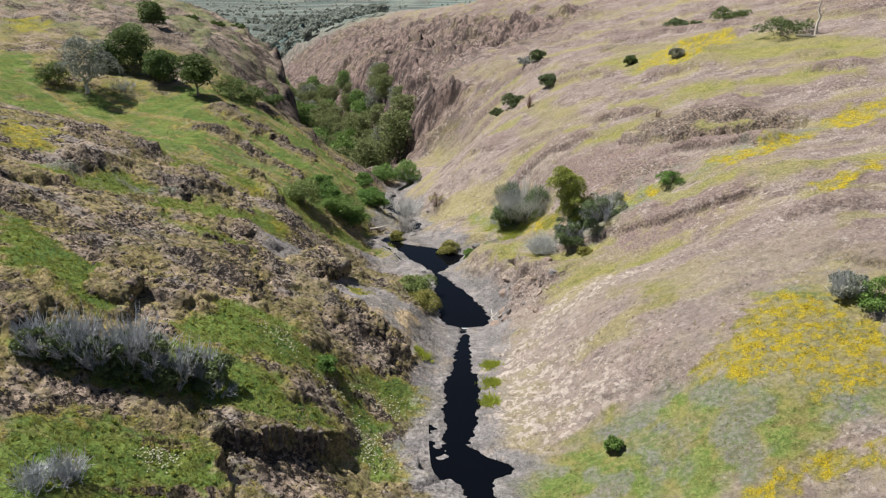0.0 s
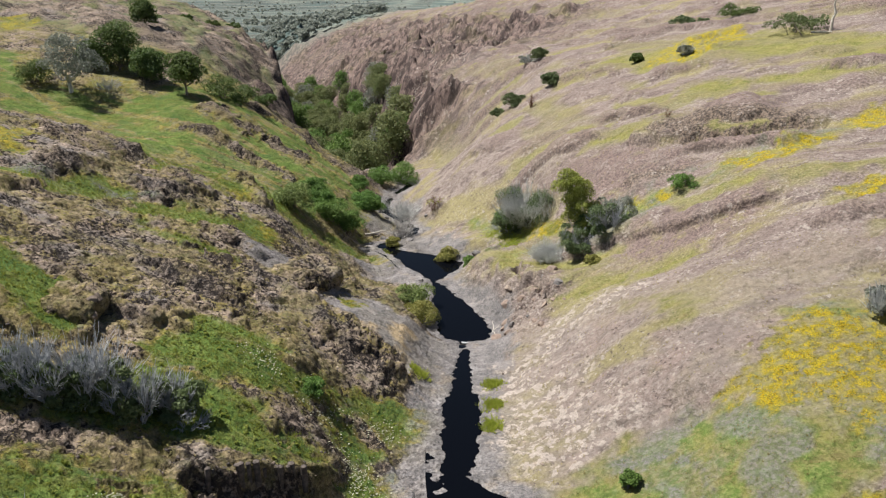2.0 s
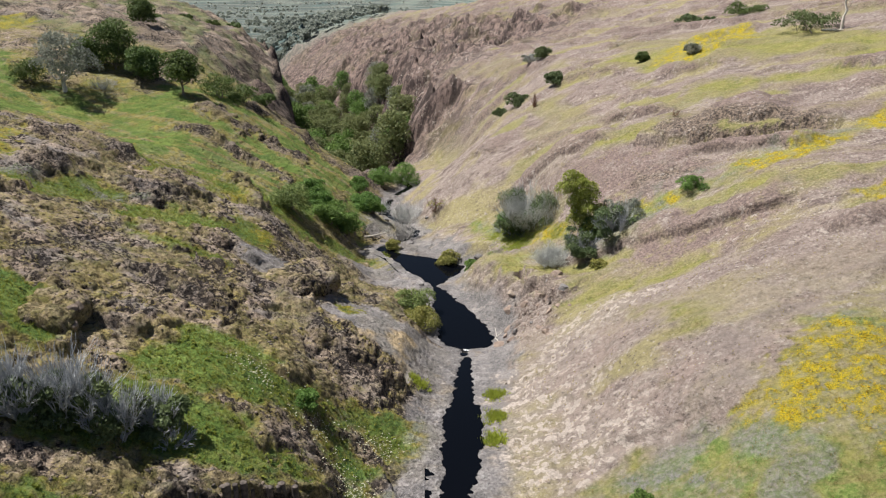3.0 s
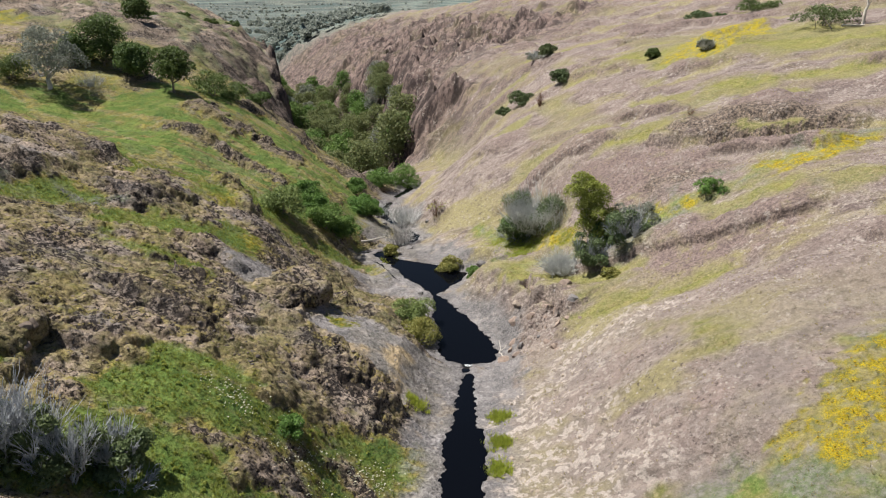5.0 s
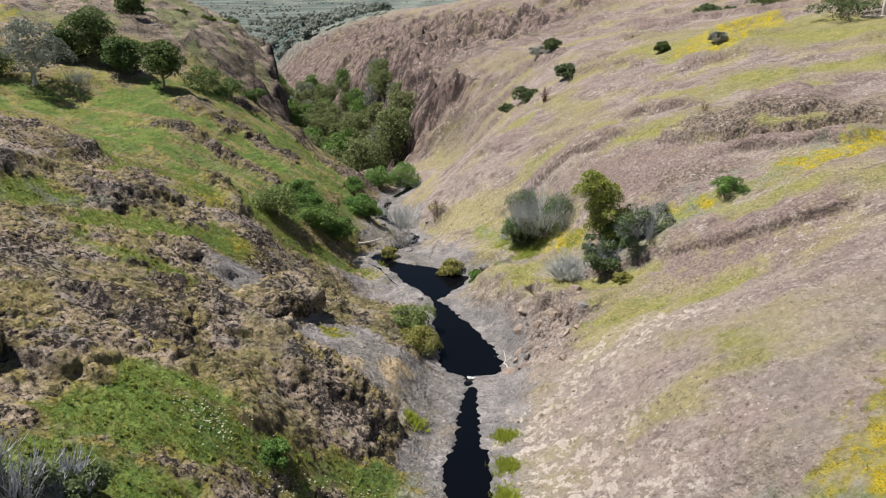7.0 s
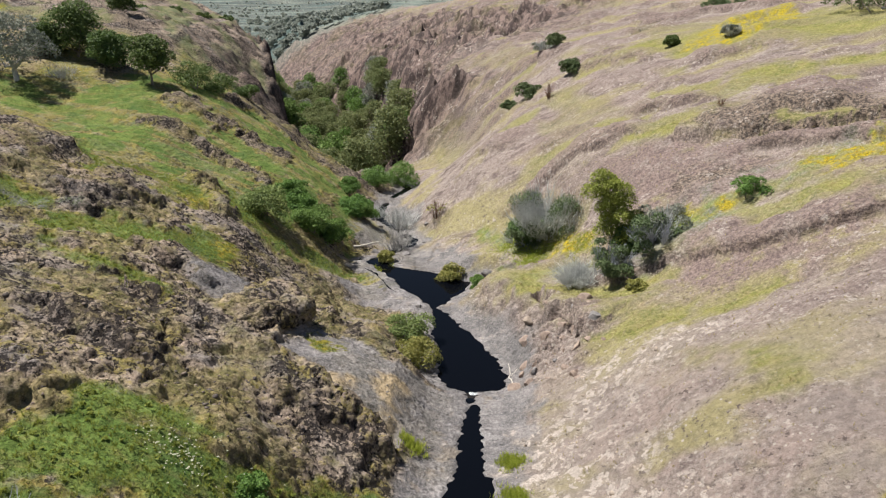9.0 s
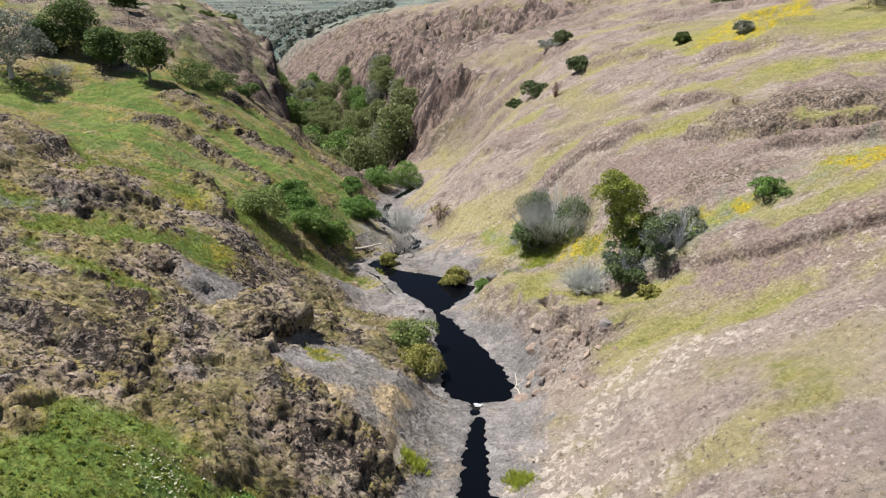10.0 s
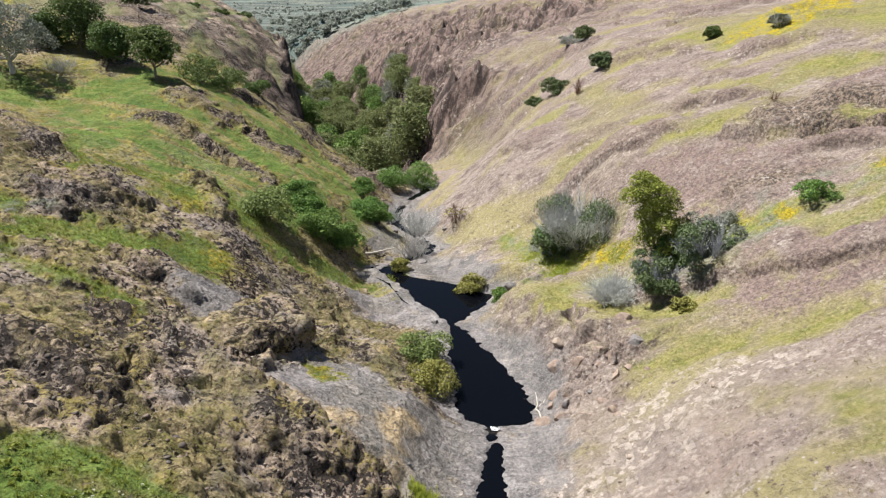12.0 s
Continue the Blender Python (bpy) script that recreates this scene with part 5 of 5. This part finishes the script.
# ---- boulders ----
def lump(rng, size, detail=2):
    """A worn, slightly angular stone."""
    bm = bmesh.new()
    bmesh.ops.create_icosphere(bm, subdivisions=detail, radius=1)
    v = np.array([q.co for q in bm.verts])
    for _ in range(12):
        d = rng.normal(size=3)
        d /= np.linalg.norm(d)
        cut = rng.uniform(0.38, 0.72)
        over = np.maximum(v @ d - cut, 0)
        v -= over[:, None] * d * 0.97
    v *= rng.uniform(0.8, 1.2, 3) * size
    for q, c in zip(bm.verts, v):
        q.co = c
    me = bpy.data.meshes.new("stone")
    bm.to_mesh(me)
    bm.free()
    return me


BOULDERS = [(-4.6, 75.2, 0.6), (-2.2, 73.0, 0.5), (-5.9, 69.6, 0.45), (-3.4, 69.0, 0.5), (-2.6, 76.4, 0.4), (-7.9, 79.9, 0.6), (-5.2, 80.6, 0.5), (-6.4, 82.6, 0.35), (-8.6, 84.4, 0.5), (-3.0, 71.4, 0.35), (-6.7, 76.9, 0.4), (3.0, 58.8, 0.5), (9.1, 37.6, 0.2), (-1.3, 57.7, 0.3), (5.3, 51.6, 0.28), (4.9, 40.6, 0.16)]
for k, (x, y, s) in enumerate(BOULDERS):
    rng = np.random.default_rng(600 + k)
    me = lump(rng, s, 3)
    me.materials.append(PALE_STONE if x > 3 else GREY_STONE)
    ob = tagged(new("boulder", me), "weathered angular basalt boulder half sunk in the bank", "boulder", "boulders by the creek")
    ob.location, ob.rotation_euler = (x, y, float(height(x, y)[0]) - s * 0.15), (0.2 * math.sin(k), 0.3 * math.cos(k * 2), k * 1.3)


def outcrop(x, y, half, turn, tilt, seed, label, drop):
    """A worn block of the bank's rock that stands out of it on the downhill side."""
    rng = np.random.default_rng(seed)
    bm = bmesh.new()
    bmesh.ops.create_cube(bm, size=2)
    bmesh.ops.subdivide_edges(bm, edges=bm.edges[:], cuts=22, use_grid_fill=True)
    v = np.array([q.co for q in bm.verts])
    v /= (np.abs(v) ** 5).sum(1)[:, None] ** 0.2
    v *= half
    rough = 0.30 * fbm(v[:, 0] * 0.9 + v[:, 2], v[:, 1] * 0.9 - v[:, 2] * 0.6, seed, 4, 0.6) + 0.10 * np.abs(fbm(v[:, 1] * 3, v[:, 0] * 3, seed + 9, 3))
    v += rough[:, None] * v / np.linalg.norm(v, axis=1)[:, None]
    v[:, 0] -= 0.35 * np.clip(-v[:, 2], 0, 1) * (v[:, 0] > 0)
    for q, c in zip(bm.verts, v):
        q.co = c
    me = bpy.data.meshes.new("rock_outcrop")
    bm.to_mesh(me)
    bm.free()
    me.polygons.foreach_set("use_smooth", np.ones(len(me.polygons), bool))
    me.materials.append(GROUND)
    ob = tagged(new("rock_outcrop"), label, "rock", "rock ledges of the bank")
    ob.location, ob.rotation_euler = (x, y, float(height(x, y)[0]) - drop), (0, radians(tilt), radians(turn))
    ob.empty_display_size = 0.3
    for key, share in (("moss", 1.0), ("dark", 0.25)):
        me.attributes.new(key, "FLOAT", "POINT").data.foreach_set("value", np.full(len(me.vertices), share, np.float32))
    part("block", me, ob)
    for k in range(7):
        s = rng.uniform(0.14, 0.34)
        chip = lump(rng, s, 3)
        chip.materials.append(CLOD)
        piece = part("fragment", chip, ob)
        piece.location = (half[0] * rng.uniform(-0.2, 0.95), half[1] * rng.uniform(-1.05, -0.5) if k % 2 else half[1] * rng.uniform(-0.8, 0.8), half[2] * (0.95 if k % 2 == 0 else 0.5) - s * 0.4)
    return ob


outcrop(-7.3, 45.4, (1.5, 2.3, 1.0), -30, 14, 651, "brown undercut basalt ledge on the rocky bank", 0.5)
outcrop(-13.0, 29.9, (1.0, 1.5, 0.9), 12, 12, 652, "low brown rock ledge below a grassy knoll", 0.5)
ledge = tagged(new("rock_ledge"), "short dark basalt columns under a mossy ledge", "rock")
ledge.location = (-4.2, 24.3, float(height(-4.2, 24.3)[0]))
for k in range(15):
    rng = np.random.default_rng(670 + k)
    t = k / 14
    x, y = -5.2 + 2.4 * t + rng.normal(0, 0.05), 23.2 + 2.8 * t + rng.normal(0, 0.05)
    r, tall = rng.uniform(0.11, 0.17), rng.uniform(0.8, 1.15)
    z = float(height(x - 0.35, y + 0.35)[0]) - 0.12
    me = quad_mesh("column", *tubes([bent(rng, (0, 0, -tall), (0, 0, 0), r, r * 0.9, 5, 0.02), np.array([(0, 0, -0.01, r * 0.9), (0, 0, 0.03, r * 0.5), (0, 0, 0.04, 0.001)])], 6), DARK_STONE)
    column = part("column", me, ledge)
    column.location = (x - ledge.location.x, y - ledge.location.y, z - ledge.location.z)

rng = np.random.default_rng(17)
blocks = []
while len(blocks) < 44:
    x, y = rng.normal(6.5, 0.95), rng.normal(48.4, 1.1)
    s = rng.uniform(0.2, 0.62)
    if float(to_water(np.array([x]), np.array([y]))[0]) < 0.7 or any(math.hypot(x - a, y - b) < 0.75 * (s + c) for a, b, c in blocks):
        continue
    blocks.append((x, y, s))
    me = lump(rng, s, 3)
    me.materials.append(BLOCK_STONE if rng.random() < 0.85 else GREY_STONE)
    ob = tagged(new("rock_block", me), "pale angular rock block in the outcrop beside the pool", "rock", "blocks of the outcrop")
    ob.location, ob.rotation_euler = (x, y, float(height(x, y)[0]) - s * 0.5), (rng.normal(0, 0.35), rng.normal(0, 0.35), rng.uniform(0, 6))


# ---- what is strewn over the ground ----
def strewn(rng, n, box, want, floor=0.35):
    """Points in a box of the plan where want(covers) is high."""
    x, y = rng.uniform(box[0], box[1], n), rng.uniform(box[2], box[3], n)
    keep = want(covers(x, y)) * rng.uniform(0.4, 1.0, n) > floor
    x, y = x[keep], y[keep]
    return x, y, height(x, y)


def scatter(name, label, category, shapes, faces, x, y, z, sizes, rng, material):
    """Many small copies of a few shapes, joined into one mesh."""
    verts, out, base = [], [], 0
    pick = rng.integers(0, len(shapes), len(x))
    for k, shape in enumerate(shapes):
        i = np.flatnonzero(pick == k)
        a = rng.uniform(0, 2 * math.pi, len(i))
        c, s = np.cos(a)[:, None], np.sin(a)[:, None]
        p = shape[None] * sizes[i][:, None, None]
        q = np.stack((p[..., 0] * c - p[..., 1] * s, p[..., 0] * s + p[..., 1] * c, p[..., 2]), -1)
        q += np.stack((x[i], y[i], z[i]), -1)[:, None]
        m = len(shape)
        verts.append(q.reshape(-1, 3))
        out.append((faces[k][None] + (base + m * np.arange(len(i)))[:, None, None]).reshape(-1, faces[k].shape[1]))
        base += m * len(i)
    me = quad_mesh(name, np.concatenate(verts), np.concatenate(out), material)
    return tagged(new(name, me), label, category, kind="stuff")


def tuft_shape(rng, blades, wide, tall):
    v = []
    for _ in range(blades):
        a, q = rng.uniform(0, 6.28), rng.uniform(0, 0.5)
        f = np.array((q * math.cos(a), q * math.sin(a), -0.05))
        side = np.array((-math.sin(a), math.cos(a), 0)) * wide
        tip = f + np.array((math.cos(a) * rng.uniform(0.1, 0.7), math.sin(a) * rng.uniform(0.1, 0.7), tall * rng.uniform(0.6, 1.1)))
        v += [f - side, f + side, tip]
    return np.array(v)


def leafy_shape(rng, n, size, high, radius=0.5):
    v, _ = leaf_cloud(rng, [(0, 0, high * 0.5, radius)], n, size)
    v[:, 2] *= high
    return v


rng = np.random.default_rng(11)
tufts = [tuft_shape(rng, 9, 0.07, 1.0) for _ in range(6)]
tri = [np.arange(27).reshape(-1, 3)] * 6
x, y, z = strewn(rng, 90000, (-24, 24, 17, 64), lambda c: c["grass"] * (1 - c["bleached"]))
scatter("grass", "short bright green spring grass", "grass", tufts, tri, x, y, z, rng.uniform(0.06, 0.15, len(x)), rng, FORB_LEAF)
x, y, z = strewn(rng, 20000, (-24, 26, 17, 70), lambda c: np.maximum(c["grass"] * c["bleached"], 0.55 * (1 - c["grass"]) * (1 - c["slab"])) * (1 - c["dark"]), 0.42)
scatter("dry_grass", "sparse straw-coloured dry grass", "grass", tufts, tri, x, y, z, rng.uniform(0.05, 0.12, len(x)), rng, STRAW)
forbs = [leafy_shape(rng, 12, 0.34, 0.8) for _ in range(5)]
quad = [np.arange(48).reshape(-1, 4)] * 5
x, y, z = strewn(rng, 26000, (-22, 4, 17, 48), lambda c: c["grass"] * (1 - c["bleached"]) * (0.5 + 0.5 * np.random.default_rng(2).random(len(c["grass"]))), 0.72)
scatter("forbs", "low leafy green forbs in the grass", "plants", forbs, quad, x, y, z, rng.uniform(0.07, 0.19, len(x)), rng, FORB_LEAF)
flowers = [leafy_shape(rng, 14, 0.30, 0.7) for _ in range(5)]
fquad = [np.arange(56).reshape(-1, 4)] * 5
x, y, z = strewn(rng, 90000, (-26, 36, 20, 64), lambda c: c["bleached"] * c["bloom"] * (0.35 + 0.65 * np.random.default_rng(3).random(len(c["bloom"]))), 0.30)
scatter("golden_flowers", "bright golden wildflowers in patches", "flowers", flowers, fquad, x, y, z + 0.02, rng.uniform(0.03, 0.062, len(x)), rng, GOLD)
x, y = rng.normal(0, 1, 900), rng.normal(0, 1, 900)
spots = [(-1.4, 29.3, 0.9), (-0.6, 27.9, 1.0), (-7.0, 20.5, 0.55), (-5.7, 31.7, 1.0), (-0.9, 33.2, 0.9), (-3.0, 31.6, 1.2)]
which = rng.integers(0, len(spots), 900)
x, y = (np.array([spots[k][j] for k in which]) + v * np.array([spots[k][2] for k in which]) * 0.6 for j, v in ((0, x), (1, y)))
scatter("cream_flowers", "clusters of cream-white wildflowers", "flowers", flowers, fquad, x, y, height(x, y) + 0.04, rng.uniform(0.03, 0.075, len(x)), rng, CREAM)


def stones(name, label, n, box, want, floor, lo, hi, material, seed):
    rng = np.random.default_rng(seed)
    shapes, faces = [], []
    for _ in range(6):
        me = lump(rng, 1.0, 1)
        shapes.append(np.array([v.co for v in me.vertices]) * [1.1, 0.9, 0.5])
        faces.append(np.array([tuple(p.vertices) for p in me.polygons]))
        bpy.data.meshes.remove(me)
    x, y, z = strewn(rng, n, box, want, floor)
    s = lo * (hi / lo) ** (rng.random(len(x)) ** 2.2)
    return scatter(name, label, "stones", shapes, faces, x, y, z - s * 0.3, s, rng, material)


stones("pale_rubble", "pale weathered stones strewn over the sunny bank", 2400, (4, 15, 26, 48), lambda c: c["pale"], 0.45, 0.03, 0.24, PALE_STONE, 21)
loose = lambda c: (1 - c["grass"]) * (1 - 0.75 * c["slab"]) * (1 - c["bleached"])
stones("brown_rubble", "brown basalt stones on the shaded bank", 11000, (-24, 2, 18, 62), loose, 0.55, 0.04, 0.16, CLOD, 22)
stones("dark_rubble", "dark lichen-stained basalt stones on the shaded bank", 8000, (-24, 2, 18, 62), loose, 0.55, 0.04, 0.18, DARK_STONE, 24)
stones("slab_rubble", "grey broken stones lying on the basalt slabs", 9000, (-14, 3, 36, 70), lambda c: c["slab"] * (1 - c["bleached"]) * (1 - c["rim"]), 0.6, 0.04, 0.13, GREY_STONE, 25)
stones("slope_rubble", "small tan stones on the dry slope", 3000, (5, 26, 22, 62), lambda c: (1 - c["grass"]) * c["bleached"] * (1 - c["slab"]), 0.75, 0.03, 0.11, PALE_STONE, 23)

def sedge(x, y, wide, tall, label, group, seed):
    """A clump of upright blades."""
    rng = np.random.default_rng(seed)
    n = int(170 * (wide / 0.27) ** 1.3)
    px, py = x + rng.normal(0, wide, n), y + rng.normal(0, wide * 1.1, n)
    ob = scatter("sedge_clump", label, "sedge", tufts, tri, px - x, py - y, height(px, py) - float(height(x, y)[0]), rng.uniform(0.5 * tall, tall, n), rng, SEDGE_LEAF)
    del ob["kind"]
    ob["group"] = group
    ob.location = (x, y, float(height(x, y)[0]))


for k, (x, y) in enumerate([(0.3, 39.6), (4.35, 39.4), (4.35, 36.9), (4.3, 34.8), (-4.6, 65.0)]):
    sedge(x, y, 0.26, 0.28, "bright green sedge clump at the water's edge", "sedge along the creek", 700 + k)
for k, (x, y) in enumerate([(4.2, 64.4), (5.2, 63.0), (6.1, 62.0), (6.9, 61.2), (5.7, 61.0), (8.3, 55.4), (8.9, 58.9)]):
    sedge(x, y, 0.5, 0.13, "bright green grass clump in the damp hollow", "green clumps in the hollow", 710 + k)

# ---- trees of the gorge and the distance ----
kinds = []
for k in range(4):
    t = tree("gorge_tree", "olive-green leafy tree on the gorge floor", "tree", -18, 128 + 3 * k, 6.5, 6.5, (GORGE_LEAF, GORGE_LEAF, BUSH_LEAF, GREY_LEAF)[k], BARK, 800 + k, 3600, 0.15, 0.08, 26, group="trees in the gorge")
    kinds.append(t)
rng = np.random.default_rng(31)
placed = [(-18, 128 + 3 * k) for k in range(4)]
tries = 0
while len(placed) < 125 and tries < 4000:
    tries += 1
    y = 112 + 170 * rng.random() ** 1.2
    u = rng.uniform(-12, 13)
    x = float(creek_line(y)) + u
    zz = float(height(x, y)[0])
    if zz > (1.0 if u > 0 and y < 210 else -5.5) or u > 5.5 + (y - 118) * 0.12 or min((x - a) ** 2 + (y - b) ** 2 for a, b in placed) < 9:
        continue
    placed.append((x, y))
    s = rng.uniform(0.7, 1.15)
    copy_thing(kinds[min(int(rng.random() * 3.3), 3)], Matrix.LocRotScale((x, y, zz - 0.2), Euler((0, 0, rng.uniform(0, 6.28))), (s, s, s * rng.uniform(0.85, 1.15))))
far_crown = [leafy_shape(np.random.default_rng(k), 70, 0.2, 1.0) for k in range(4)]
cq = [np.arange(280).reshape(-1, 4)] * 4
n = 2600
y = rng.uniform(380, 700, n)
x = -y * rng.uniform(0.13, 0.40, n)
keep = (y > 400 + 25 * soft_noise(x / 20, y / 20, 9)) & (soft_noise(x / 22, y / 30, 19) > -0.15)
x, y = x[keep], y[keep]
scatter("far_woods", "grey-green woods on the distant slopes, haze painted in their colour", "woods", far_crown, cq, x, y, height(x, y) + 1.0, rng.uniform(2, 4.6, len(x)), rng, HAZE_LEAF)
n = 2200
y = 1150 + 2800 * rng.random(n) ** 1.4
x = -0.36 * y + rng.normal(0, 1, n) * 0.2 * y
keep = soft_noise(x / 300, y / 160, 5) > 0.12
x, y = x[keep], y[keep]
scatter("plain_woods", "lines of trees on the distant plain, painted pale for haze", "woods", far_crown, cq, x, y, height(x, y) + 2, rng.uniform(6, 11, len(x)), rng, HAZE_LEAF)
RIDGE = [(-69, 171, 1.8, 3), (-70, 190, 1.7, 6), (-69, 204, 1.9, 5), (-66, 213, 1.9, 5), (-76, 205, 2.0, 4)]
for k, (x, y, h, w) in enumerate(RIDGE):
    bush("bush", "dark bush on the far ridge line", x, y, h, w, OAK_LEAF, 360 + k, 900, 0.22, group="bushes on the ridge")
